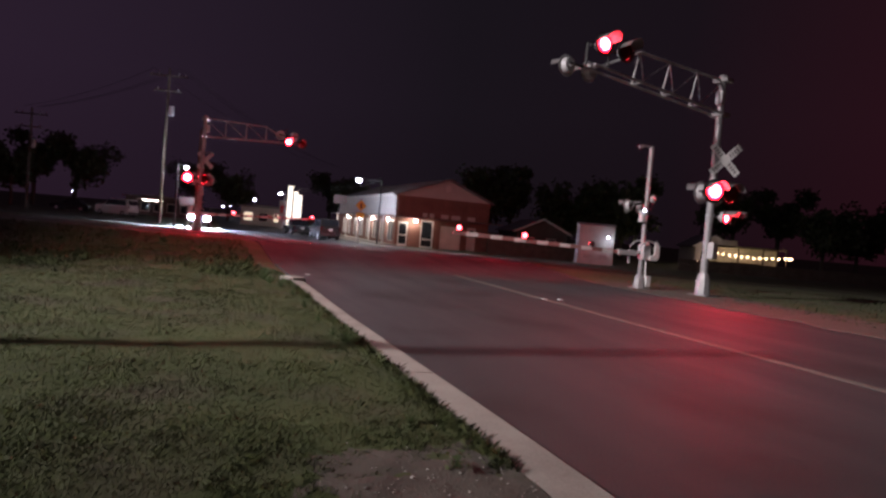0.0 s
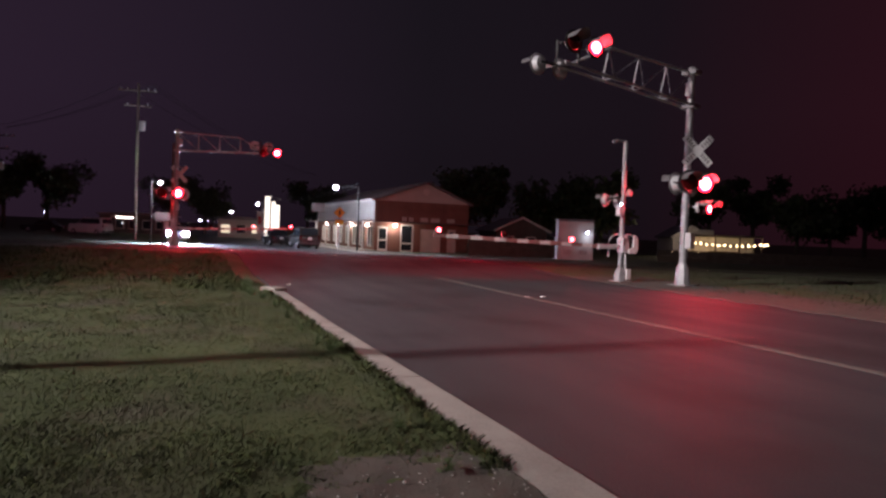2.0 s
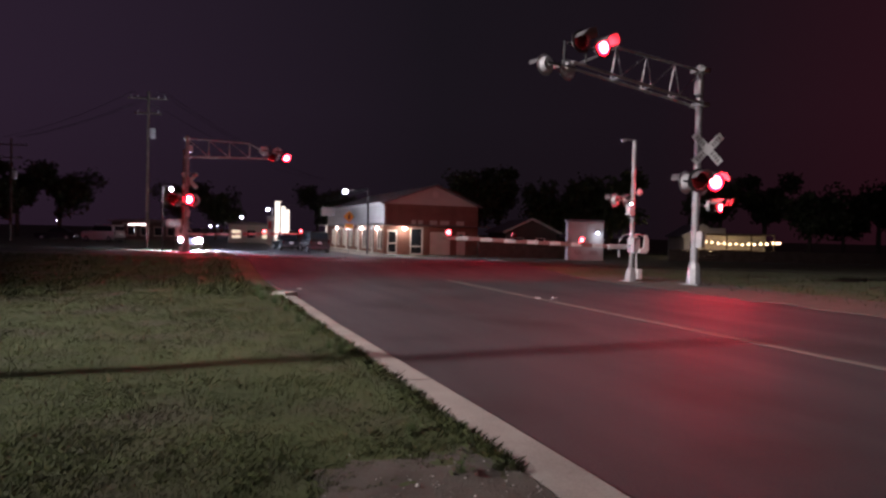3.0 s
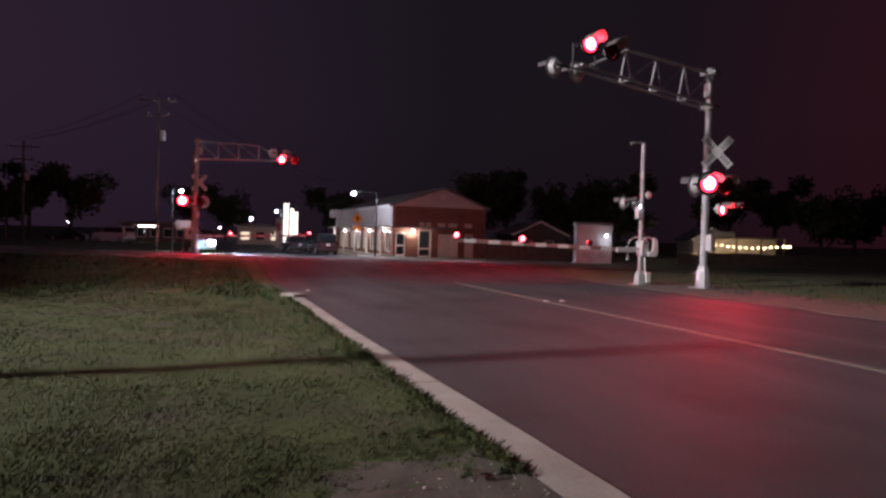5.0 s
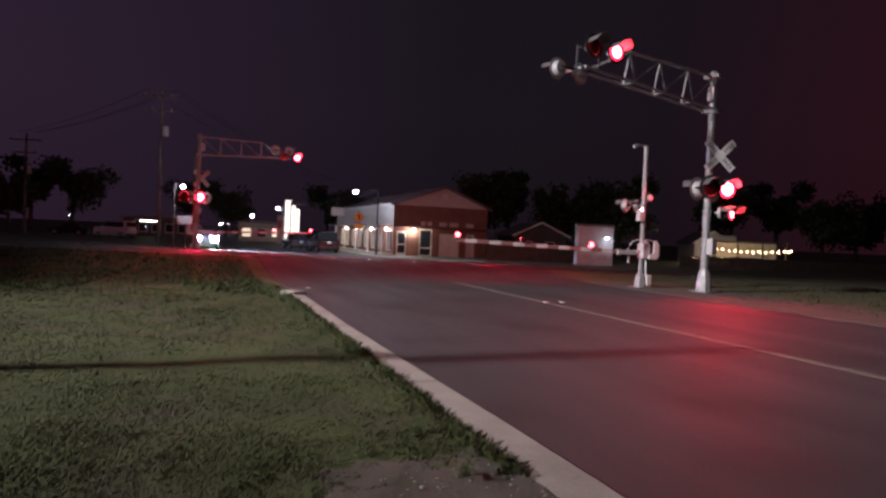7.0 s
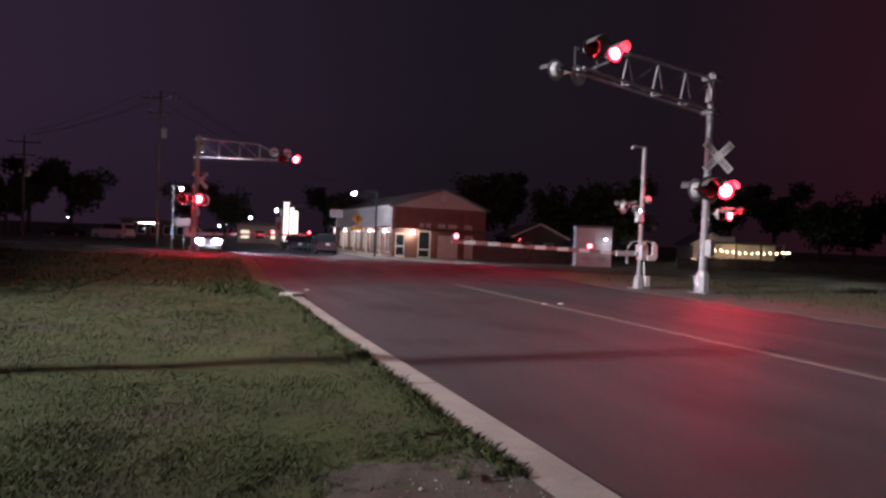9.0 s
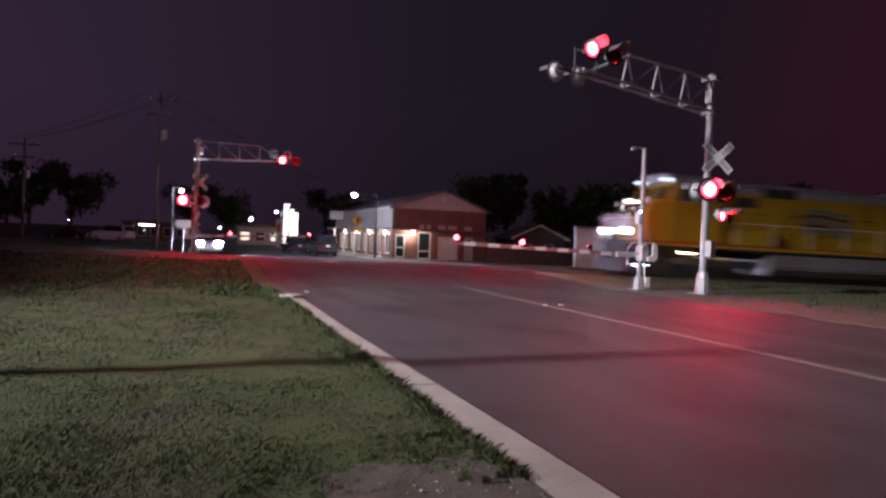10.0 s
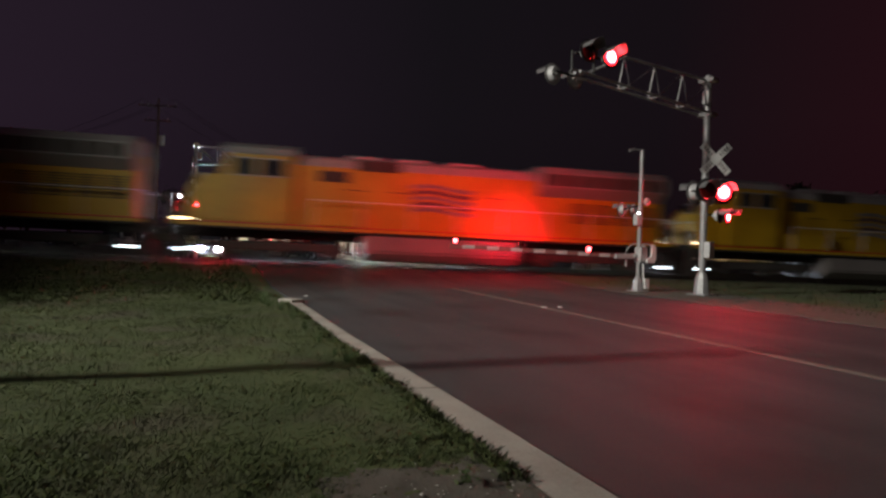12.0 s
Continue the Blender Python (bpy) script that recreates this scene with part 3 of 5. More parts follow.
def gate(name, x, y, turn, heads=True):
    t = thing(name, pose(x, y, height(x, y) - 0.02, 0, 0, turn), "lowered crossing gate with a striped arm on a steel post", "crossing gate")
    one("post", lambda bm: rod(bm, (0, 0, 0.3), (0, 0, 4.6), 0.075, 0.07, 16), GALV, t, smooth=True)
    one("base", lambda bm: base_skirt(bm, 0.2, 0.09, 0.5), GALV, t)
    one("outrigger", lambda bm: (rod(bm, (0.05, 0, 4.62), (-0.34, 0, 4.62), 0.03), rod(bm, (-0.34, 0, 4.62), (-0.5, 0, 4.57), 0.05, 0.05)), GALV, t)
    one("mechanism", lambda bm: (box(bm, (0.06, -0.02, 1.22), (0.26, 0.36, 0.5), bevel=0.05), rod(bm, (-0.3, 0, 1.2), (0.3, 0, 1.2), 0.05)), ALU, t, "pale gate motor housing")

    for q in (-0.24, 0.24):
        def cage(bm):
            pts = [(0.05 + 0.41 * math.cos(radians(a)), q, 1.14 + 0.44 * math.sin(radians(a))) for a in range(0, 181, 15)]
            bar(bm, pts, 0.022)
        one("counterweight_arm", cage, ALU, t, "thin arched counterweight arm")
        one("counterweight", lambda bm: (prism(bm, [(0.10, 0.96), (0.40, 0.96), (0.49, 1.08), (0.47, 1.46), (0.36, 1.57), (0.28, 1.56), (0.30, 1.16), (0.10, 1.10)], q - 0.03, q + 0.03),
                                         bmesh.ops.bevel(bm, geom=bm.edges[:], offset=0.012, segments=1, affect="EDGES")), SIGN_WHITE, t, "white counterweight plates")
    one("conduit_box", lambda bm: (box(bm, (0.2, -0.12, 0.28), (0.18, 0.16, 0.34), bevel=0.02), rod(bm, (0.13, -0.1, 0.4), (0.13, -0.05, 1.0), 0.025)), SIGN_WHITE, t, "small white box at the foot")
    one("indicator_lamp", lambda bm: (rod(bm, (-0.2, -0.16, 2.56), (-0.2, -0.08, 2.56), 0.05, seg=12)), BLACK, t, "small indicator lamp")
    one("indicator_lens", lambda bm: ball(bm, (-0.2, -0.165, 2.56), 0.032, 2), POINT_LIT, t, "cool white indicator light")
    one("arm_clamp", lambda bm: (box(bm, (-0.6, 0, 1.16), (0.7, 0.14, 0.16), bevel=0.02), box(bm, (-0.5, 0.0, 0.98), (0.05, 0.05, 0.3))), ALU, t)
    length = 5.9
    n = 15
    for i in range(n):
        a0, a1 = -0.75 - length * i / n, -0.75 - length * (i + 1) / n
        zc = 1.17 + 0.012 * i
        one("arm_section", lambda bm: box(bm, ((a0 + a1) / 2, 0, zc), (length / n - 0.003, 0.035, 0.115), bevel=0.008),
            SIGN_WHITE if i % 2 else GATE_RED, t, "white stripe of the arm" if i % 2 else "red stripe of the arm")
    for k, a in enumerate((-6.5, -4.35, -1.95)):
        z = 1.17 + 0.012 * (-(a + 0.75) / length * n) + 0.15
        hd = one("marker_lamp", lambda bm: (rod(bm, (0, -0.05, 0), (0, 0.05, 0), 0.085, seg=14), box(bm, (0, 0, -0.09), (0.05, 0.05, 0.06))), BLACK, t, "small marker lamp on the arm")
        hd.matrix_local = pose(a, 0, z)
        if k == 0:
            one("marker_lens", lambda bm: (ball(bm, (0, -0.05, 0), 0.075, 2, (1, 0.5, 1)), ball(bm, (0, 0.05, 0), 0.075, 2, (1, 0.5, 1))), RED_SMALL, hd, "steady red lens")
        else:
            ln = new("marker_lens", marker_mesh())
            ln.parent = hd
            ln.matrix_local = pose(0, 0, 0)
            LENSES.append((ln, k == 2))
    for (dx, second) in ((-0.52, False), (-0.05, True)) if heads else ():
        signal_head(t, (dx, 0.30, 2.68), 200, second, dish=0.35, size=0.68)
    one("cross_arm", lambda bm: rod(bm, (-0.55, 0.12, 2.68), (0.28, 0.12, 2.9), 0.03), BLACK, t)
    one("bell", lambda bm: ball(bm, (0.2, -0.05, 2.95), 0.13, 2, (1, 0.5, 1)), ALU, t, "round grey warning bell")
    one("junction_box", lambda bm: box(bm, (-0.14, -0.05, 2.36), (0.2, 0.2, 0.36), bevel=0.02), ALU, t)
    return t


def marker_mesh():
    """A small lens that glows on two sides and is dark on the other two."""
    if "s" not in LENS_DATA:
        bm = bmesh.new()
        ball(bm, (0, 0, 0), 0.092, 2)
        for f in bm.faces:
            c = f.calc_center_median()
            f.material_index = 0 if c.y < 0 else 1
        me = bpy.data.meshes.new("marker_lens")
        bm.to_mesh(me)
        bm.free()
        me.materials.append(RED_SMALL), me.materials.append(RED_OFF)
        LENS_DATA["s"] = me
    return LENS_DATA["s"]


near_mast = cantilever("cantilever_signal", 8.16, 19.8, 34, arm=5.45)
far_mast = cantilever("cantilever_signal", -14.5, 37.0, 206, arm=4.85, lift=-0.08, buck=1)
near_gate = gate("crossing_gate", 6.42, 20.6, ROAD_TURN)
far_gate = gate("crossing_gate", -14.25, 36.2, ROAD_TURN + 180, False)


# ---- the train ----
def locomotive(m, leading=True):
    t = thing("locomotive", m, "yellow and grey diesel locomotive with lit headlights" if leading else "yellow and grey diesel locomotive with dark headlights", "locomotive", "engines of the train")
    one("deck", lambda bm: (box(bm, (0, 0, 1.47), (21.0, 3.05, 0.24), bevel=0.02), box(bm, (0, 0, 1.2), (20.4, 1.2, 0.4))), SOOT, t, "dark deck and frame")
    for q in (-1.535, 1.535):
        one("sill", lambda bm: box(bm, (0, q, 1.49), (20.9, 0.02, 0.12)), YELLOW, t, "yellow sill stripe")
        one("sill_stripe", lambda bm: box(bm, (0, q, 1.585), (20.9, 0.022, 0.045)), RED_PAINT, t, "thin red stripe")

    nx = 9.75 if leading else 9.9

    def nose(bm):
        prism(bm, [(8.7, 1.6), (nx, 1.6), (nx + 0.05, 2.75), (nx - 0.15, 3.1), (nx - 0.4, 3.40), (8.7, 3.45)], -1.3, 1.3)
        bmesh.ops.bevel(bm, geom=bm.edges[:], offset=0.1, segments=2, affect="EDGES")
    one("nose", nose, YELLOW, t, "yellow short nose", True)

    def cab(bm):
        prism(bm, [(6.05, 1.6), (8.8, 1.6), (8.8, 3.4), (8.45, 4.28), (6.05, 4.28)], -1.55, 1.55)
        bmesh.ops.bevel(bm, geom=bm.edges[:], offset=0.05, segments=2, affect="EDGES")
    one("cab", cab, YELLOW, t, "yellow driver's cab", True)

    def cab_roof(bm):
        prism(bm, [(-1.57, 4.24), (1.57, 4.24), (1.45, 4.5), (0.9, 4.72), (-0.9, 4.72), (-1.45, 4.5)], 5.95, 8.7, "x")
        bmesh.ops.bevel(bm, geom=bm.edges[:], offset=0.04, segments=2, affect="EDGES")
    one("cab_roof", cab_roof, GREY, t, "grey rounded cab roof", True)
    for q in (-1, 1):
        for a, w in ((7.9, 0.7), (6.85, 0.85)):
            win = one("cab_window", lambda bm: box(bm, (a, q * 1.555, 3.75), (w + 0.1, 0.03, 0.72), bevel=0.02), GREY, t)
            one("pane", lambda bm: box(bm, (a, q * 1.565, 3.75), (w, 0.03, 0.6)), GLASS, win, "dark window glass")
        one("windscreen", lambda bm: box(bm, (8.67, q * 0.75, 3.83), (0.03, 0.9, 0.62), tilt=Matrix.Rotation(radians(-22), 4, "Y")), GLASS, t, "dark windscreen")

    def hood(bm):
        prism(bm, [(-0.98, 1.6), (0.98, 1.6), (0.98, 4.0), (-0.98, 4.0)], -10.1, 6.06, "x")
    one("hood", hood, YELLOW, t, "long yellow engine hood")

    def hood_roof(bm):
        prism(bm, [(-0.99, 4.004), (0.99, 4.004), (0.9, 4.32), (0.6, 4.45), (-0.6, 4.45), (-0.9, 4.32)], -4.18, 5.94, "x")
        for a in (-1.0, 1.2, 3.2):
            box(bm, (a, 0, 4.5), (1.4, 1.1, 0.16), bevel=0.04)
    one("hood_roof", hood_roof, GREY, t, "grey hood roof")

    def wing(bm):
        prism(bm, [(-1.0, 3.35), (-1.5, 3.75), (-1.5, 4.35), (-1.2, 4.62), (1.2, 4.62), (1.5, 4.35), (1.5, 3.75), (1.0, 3.35)], -10.06, -4.2, "x")
    one("radiator", wing, GREY, t, "flared dark radiator wing")
    for q in (-1, 1):
        for i in range(7):
            one("radiator_grille", lambda bm: box(bm, (-9.5 + i * 0.8, q * 1.5, 4.05), (0.66, 0.03, 0.5)), SOOT, t)
        for i in range(9):
            a = -4.5 + i * 1.08
            one("hood_door", lambda bm: box(bm, (a, q * 0.985, 2.6), (1.0, 0.025, 1.75), bevel=0.008), YELLOW, t)
            one("latch", lambda bm: box(bm, (a + 0.4, q * 1.005, 2.5), (0.04, 0.03, 0.16)), SOOT, t)
        for i in range(4):
            one("vent", lambda bm: [box(bm, (-9.4 + i * 1.05, q * 0.985, 2.7 + k * 0.1), (0.85, 0.03, 0.05)) for k in range(-4, 5)], SOOT, t, "dark louvred vent")
        # a plain wavy emblem in pale and dark stripes
        for i in range(5):
            pts = [(1.3 - k * 0.44, 2.35 + i * 0.24 + 0.09 * math.sin(k * 0.9)) for k in range(7)]
            one("emblem_stripe", lambda bm: prism(bm, pts + [(x, z + 0.17) for x, z in reversed(pts)], q * 1.004, q * 1.02), FLAG if i % 2 else TANK, t, "painted stripe of the emblem")
        one("air_intake", lambda bm: [box(bm, (4.5, q * 0.99, 3.62), (1.2, 0.05, 0.44), bevel=0.01)], SOOT, t, "dark air intake")
        one("brake_grid", lambda bm: box(bm, (2.7, q * 0.97, 4.14), (1.8, 0.07, 0.44), bevel=0.02), SOOT, t, "dark louvred brake grid")
        for a in (3.6, 1.7, -0.3, -2.4):
            one("seam_strip", lambda bm: box(bm, (a, q * 0.995, 3.12), (0.95, 0.04, 0.035)), SOOT, t)
        one("equipment_box", lambda bm: box(bm, (4.2, q * 1.2, 1.95), (2.2, 0.45, 0.66), bevel=0.03), YELLOW, t)
        # handrails along the walkway
        def rail(bm):
            bar(bm, [(-10.3, q * 1.5, 2.62), (5.3, q * 1.5, 2.62)], 0.018, 6)
            for a in np.arange(-10.3, 5.4, 1.95):
                rod(bm, (a, q * 1.5, 1.58), (a, q * 1.5, 2.62), 0.016, seg=6)
        one("handrail", rail, SIGN_WHITE, t, "pale handrail")
        for a in (-10.0, 10.0):
            one("step", lambda bm: [box(bm, (a, q * 1.42, z), (0.62, 0.26, 0.03)) for z in (0.45, 0.8, 1.15)] + [box(bm, (a + s * 0.32, q * 1.42, 0.95), (0.03, 0.28, 1.05)) for s in (-1, 1)], SOOT, t, "boarding steps")
            one("step_lamp", lambda bm: box(bm, (a, q * 1.5, 0.50), (0.34, 0.05, 0.08)), STEP_LIT, t, "white step lamp")
        one("walkway_lamp", lambda bm: box(bm, (7.75, q * 1.53, 1.14) if leading else (10.15, q * 1.45, 1.66), (0.5 if leading else 0.3, 0.04, 0.06)), WARM_LIT, t, "small warm walkway lamp")
        one("ditch_lamp", lambda bm: rod(bm, (10.42, q * 0.95, 2.0), (10.45, q * 0.95, 2.0), 0.16, seg=18), LOCO_LIT if leading else GLASS, t, "lit ditch lamp")
        one("number_plate_lamp", lambda bm: box(bm, (8.5, q * 1.12, 4.40), (0.42, 0.6, 0.14), bevel=0.02), BOARD_LIT if leading else GLASS, t, "white board over the cab")
    one("headlight", lambda bm: [rod(bm, (nx - 0.06, y, 3.3), (nx - 0.03, y, 3.3), 0.16, seg=18) for y in (-0.17, 0.17)], LOCO_LIT if leading else GLASS, t, "lit twin headlight")
    if leading:
        # Panel added to show pale where the headlights glow on the front rail.
        one("front_glow_panel", lambda bm: box(bm, (10.36, 0, 2.45), (0.03, 2.4, 0.7), bevel=0.01), GREY, t, "grey panel added for the headlight glow on the front rail")
    one("headlight_case", lambda bm: box(bm, (nx - 0.22, 0, 3.3), (0.28, 0.78, 0.46), bevel=0.05), GREY, t)
    for y0, z0, x0 in ((-0.17, 3.3, nx - 0.08), (0.17, 3.3, nx - 0.08), (-0.95, 2.0, 10.40), (0.95, 2.0, 10.40)):
        one("lamp_shroud", lambda bm: rod(bm, (x0, y0, z0), (x0 + 0.13, y0, z0), 0.175, seg=18, caps=False), SOOT, t)
    for y0 in (-0.95, 0.95):
        one("lamp_bracket", lambda bm: box(bm, (10.32, y0, 1.92), (0.16, 0.4, 0.6), bevel=0.02), SOOT, t)

    def tank(bm):
        prism(bm, [(-1.45, 1.3), (1.45, 1.3), (1.45, 0.65), (1.05, 0.28), (-1.05, 0.28), (-1.45, 0.65)], -3.4, 3.3, "x")
        bmesh.ops.bevel(bm, geom=bm.edges[:], offset=0.06, segments=2, affect="EDGES")
    one("fuel_tank", tank, TANK, t, "grey fuel tank", True)
    for s in (-1, 1):
        one("coupler", lambda bm: (box(bm, (s * 10.62, 0, 0.88), (0.7, 0.2, 0.28), bevel=0.04), box(bm, (s * 10.86, 0.05, 0.88), (0.2, 0.32, 0.34), bevel=0.06)), RUST, t)
        one("pilot", lambda bm: prism(bm, [(s * 10.3, 1.4), (s * 10.48, 1.4), (s * 10.68, 0.18), (s * 10.4, 0.18)], -1.45, 1.45), SOOT, t, "sloping pilot plate")
        one("end_rail", lambda bm: bar(bm, [(s * 10.42, -1.3, 1.6), (s * 10.42, -1.3, 2.6), (s * 10.42, 1.3, 2.6), (s * 10.42, 1.3, 1.6)], 0.02), SIGN_WHITE, t)
        tr = one("truck_frame", lambda bm: [box(bm, (s * 6.55, q * 1.12, 0.72), (5.0, 0.16, 0.34), bevel=0.05) for q in (-1, 1)] +
                 [box(bm, (s * 6.55 + a, q * 1.14, 0.52), (0.42, 0.2, 0.42), bevel=0.05) for q in (-1, 1) for a in (-2.05, 0, 2.05)] +
                 [box(bm, (s * 6.55, 0, 0.75), (0.6, 2.2, 0.3))], SOOT, t, "dark truck frame")
        for a in (-2.05, 0, 2.05):
            w = one("wheelset", lambda bm: [rod(bm, (0, q * 0.69, 0), (0, q * 0.82, 0), 0.51, seg=28) for q in (-1, 1)] + [rod(bm, (0, q * 0.66, 0), (0, q * 0.69, 0), 0.54, seg=28) for q in (-1, 1)] +
                    [rod(bm, (0, -0.9, 0), (0, 0.9, 0), 0.09)] + [box(bm, (0.3 * math.cos(k), q * 0.825, 0.3 * math.sin(k)), (0.07, 0.02, 0.07)) for q in (-1, 1) for k in (0, 2.1, 4.2)], RUST, t, "steel wheels on an axle")
            w.matrix_local = pose(s * 6.55 + a, 0, 0.51)
    return t


FLAG = surface("emblem_paint", (0.06, 0.045, 0.06), (0.12, 0.075, 0.07), 1, 0.45, 20, 0.05, depth=0.001)
PITCH = 21.95


def train_pose(t, k):
    """Where the middle of the k-th engine is at t seconds, on the rails."""
    s = 5.35 - 20.4 * (t - 11.0) + PITCH * k
    x, y = track_at(s)
    grade = math.degrees(math.atan(0.0147))
    return Matrix.Translation((x, y, 0.33 - 0.0147 * s)) @ pose(0, 0, 0, 0, 0, TRACK_TURN + 180) @ Matrix.Rotation(radians(-grade), 4, "Y")


ENGINES = [locomotive(train_pose(0, 0))]
ENGINES.append(locomotive(train_pose(0, 1), False))
ENGINES.append(copy_thing(ENGINES[1], train_pose(0, 2)))
MOVERS = []


# ---- brick building beyond the crossing ----
def brick_building():
    ox, oy = -4.4, 54.2
    t = thing("brick_building", pose(ox, oy, -0.47, 0, 0, ROAD_TURN), "gabled red brick shop with pale upper siding and lit wall lamps", "building")
    W, D, EAVE, APEX, BAND = 8.8, 24.0, 4.40, 6.05, 2.55
    ends = ((0.30, 1.20, 2.15), (2.34, 3.55, 2.4), (4.2, 6.15, 2.05), (6.75, 7.62, 2.1))   # openings of the gable wall

    def section(c, size):
        one("wall_section", lambda bm: box(bm, c, size), BRICK, front, "")
    front = one("front_wall", lambda bm: box(bm, (W / 2, 0.12, (BAND + EAVE) / 2), (W, 0.24, EAVE - BAND)), BRICK, t, "red brick front wall")
    x = 0.0
    for a, b, h in ends:
        if a > x:
            section(((x + a) / 2, 0.12, BAND / 2), (a - x, 0.24, BAND))
        section(((a + b) / 2, 0.12, (h + BAND) / 2), (b - a, 0.24, BAND - h))
        x = b
    section(((x + W) / 2, 0.12, BAND / 2), (W - x, 0.24, BAND))
    one("gable", lambda bm: prism(bm, [(-0.02, EAVE), (W + 0.02, EAVE), (W / 2 + 0.3, APEX)], 0.0, 0.22), SIDING, t, "pale sided gable")
    for i in range(9):
        z = EAVE + 0.08 + i * 0.17
        k = (z - EAVE) / (APEX - EAVE)
        one("siding_board", lambda bm: box(bm, (W / 2 + 0.3 * k, -0.012, z), (W * (1 - k) - 0.3, 0.02, 0.012)), TRIM, t)
    one("right_wall", lambda bm: box(bm, (W - 0.12, D / 2 + 0.12, EAVE / 2), (0.24, D - 0.24, EAVE)), BRICK, t)
    one("back_wall", lambda bm: box(bm, (W / 2, D - 0.12, EAVE / 2), (W - 0.48, 0.24, EAVE)), BRICK, t)
    bays = [0.6, 3.2, 5.9, 8.6, 11.4, 14.2, 17.0, 19.8]

    y = 0.24
    for b in bays:
        pier = one("wall_pier", lambda bm: box(bm, (0.12, (y + b) / 2, BAND / 2), (0.24, b - y, BAND)), BRICK, t, "brick pier between shop windows")
        one("lintel", lambda bm: box(bm, (0.12, b + 0.8, 2.38), (0.236, 1.6, 0.34)), BRICK, pier)
        one("window_sill", lambda bm: box(bm, (0.12, b + 0.8, 0.2), (0.236, 1.6, 0.4)), BRICK, pier)
        y = b + 1.6
    one("wall_pier", lambda bm: box(bm, (0.12, (y + D) / 2, BAND / 2), (0.24, D - y, BAND)), BRICK, t)
    one("side_upper", lambda bm: box(bm, (0.11, D / 2, (BAND + EAVE) / 2), (0.22, D, EAVE - BAND)), SIDING, t, "pale siding over the shop windows")
    for i in range(10):
        one("siding_board", lambda bm: box(bm, (-0.008, D / 2, BAND + 0.1 + i * 0.18), (0.02, D, 0.014)), TRIM, t)
    for b in bays:
        w = one("window", lambda bm: [box(bm, (0.06, b + 0.8 + s * 0.76, 1.3), (0.1, 0.08, 1.8)) for s in (-1, 0, 1)] + [box(bm, (0.06, b + 0.8, z), (0.1, 1.6, 0.08)) for z in (0.44, 2.17)], TRIM, t, "white framed shop window")
        one("pane", lambda bm: box(bm, (0.09, b + 0.8, 1.3), (0.02, 1.5, 1.7)), GLASS, w)
    for b in (2.15, 7.55, 13.0, 18.6):
        sc = one("wall_lamp", lambda bm: (box(bm, (-0.05, b, 2.28), (0.1, 0.22, 0.2), bevel=0.02)), SCONCE_LIT, t, "lit wall lamp")
    one("wall_lamp", lambda bm: box(bm, (1.85, -0.06, 2.28), (0.24, 0.1, 0.2), bevel=0.02), SCONCE_LIT, t, "lit wall lamp")
    # roof of two slabs, gutter and the flat awning
    for s in (0, 1):
        def slab(bm):
            xa, xb = (-0.35, W / 2 + 0.3) if s == 0 else (W / 2 + 0.3, W + 0.35)
            za, zb = (EAVE - 0.1, APEX + 0.06) if s == 0 else (APEX + 0.06, EAVE - 0.1)
            prism(bm, [(xa, za), (xb, zb), (xb, zb + 0.12), (xa, za + 0.12)], -0.3, D + 0.3)
        rf = one("roof", slab, ROOFING, t, "dark sheet metal roof")
        for i in range(12):
            y = 0.5 + i * 2.0
            def seam(bm):
                xa, xb = (-0.35, W / 2 + 0.3) if s == 0 else (W / 2 + 0.3, W + 0.35)
                za, zb = (EAVE + 0.02, APEX + 0.18) if s == 0 else (APEX + 0.18, EAVE + 0.02)
                prism(bm, [(xa, za), (xb, zb), (xb, zb + 0.04), (xa, za + 0.04)], y, y + 0.05)
            one("roof_seam", seam, ROOFING, rf)
    one("fascia", lambda bm: box(bm, (-0.37, D / 2, EAVE - 0.02), (0.05, D + 0.6, 0.22)), TRIM, t, "pale eaves board")
    one("awning", lambda bm: (box(bm, (-0.55, D / 2, BAND + 0.03), (1.1, D + 0.6, 0.09)), box(bm, (W / 2 + 0.3, -0.5, BAND + 0.03), (W + 1.2, 1.0, 0.09))), ROOFING, t, "flat dark awning")
    for y in (0.2, 4.9, 9.8, 14.8, 19.8):
        one("column", lambda bm: (rod(bm, (-1.0, y, 0), (-1.0, y, BAND), 0.07, seg=10), box(bm, (-1.0, y, 0.1), (0.26, 0.26, 0.2))), TRIM, t, "white awning column")
    one("walkway", lambda bm: box(bm, (-0.6, D / 2, 0.06), (1.6, D + 0.6, 0.14)), CONCRETE, t, "pale concrete walkway")
    # doors and windows of the gable wall
    d = one("door", lambda bm: [box(bm, (0.75, 0.08, z), (0.84, 0.06, h)) for z, h in ((0.12, 0.24), (1.0, 0.12), (2.07, 0.16))] + [box(bm, (x, 0.08, 1.05), (0.1, 0.06, 2.1)) for x in (0.37, 1.13)], WHITE, t, "white glazed shop door")
    one("pane", lambda bm: box(bm, (0.75, 0.1, 1.05), (0.7, 0.02, 1.9)), GLASS, d)
    w = one("window", lambda bm: [box(bm, (x, 0.08, 1.2), (0.12, 0.08, 2.4)) for x in (2.4, 3.49)] + [box(bm, (2.95, 0.08, z), (1.2, 0.08, 0.1)) for z in (0.08, 0.75, 2.34)], WHITE, t, "tall white framed window")
    one("pane", lambda bm: box(bm, (2.95, 0.1, 1.2), (1.05, 0.02, 2.3)), GLASS, w)
    g = one("garage_door", lambda bm: box(bm, (5.17, 0.1, 1.02), (1.94, 0.08, 2.04)), TRIM, t, "pale panelled garage door")
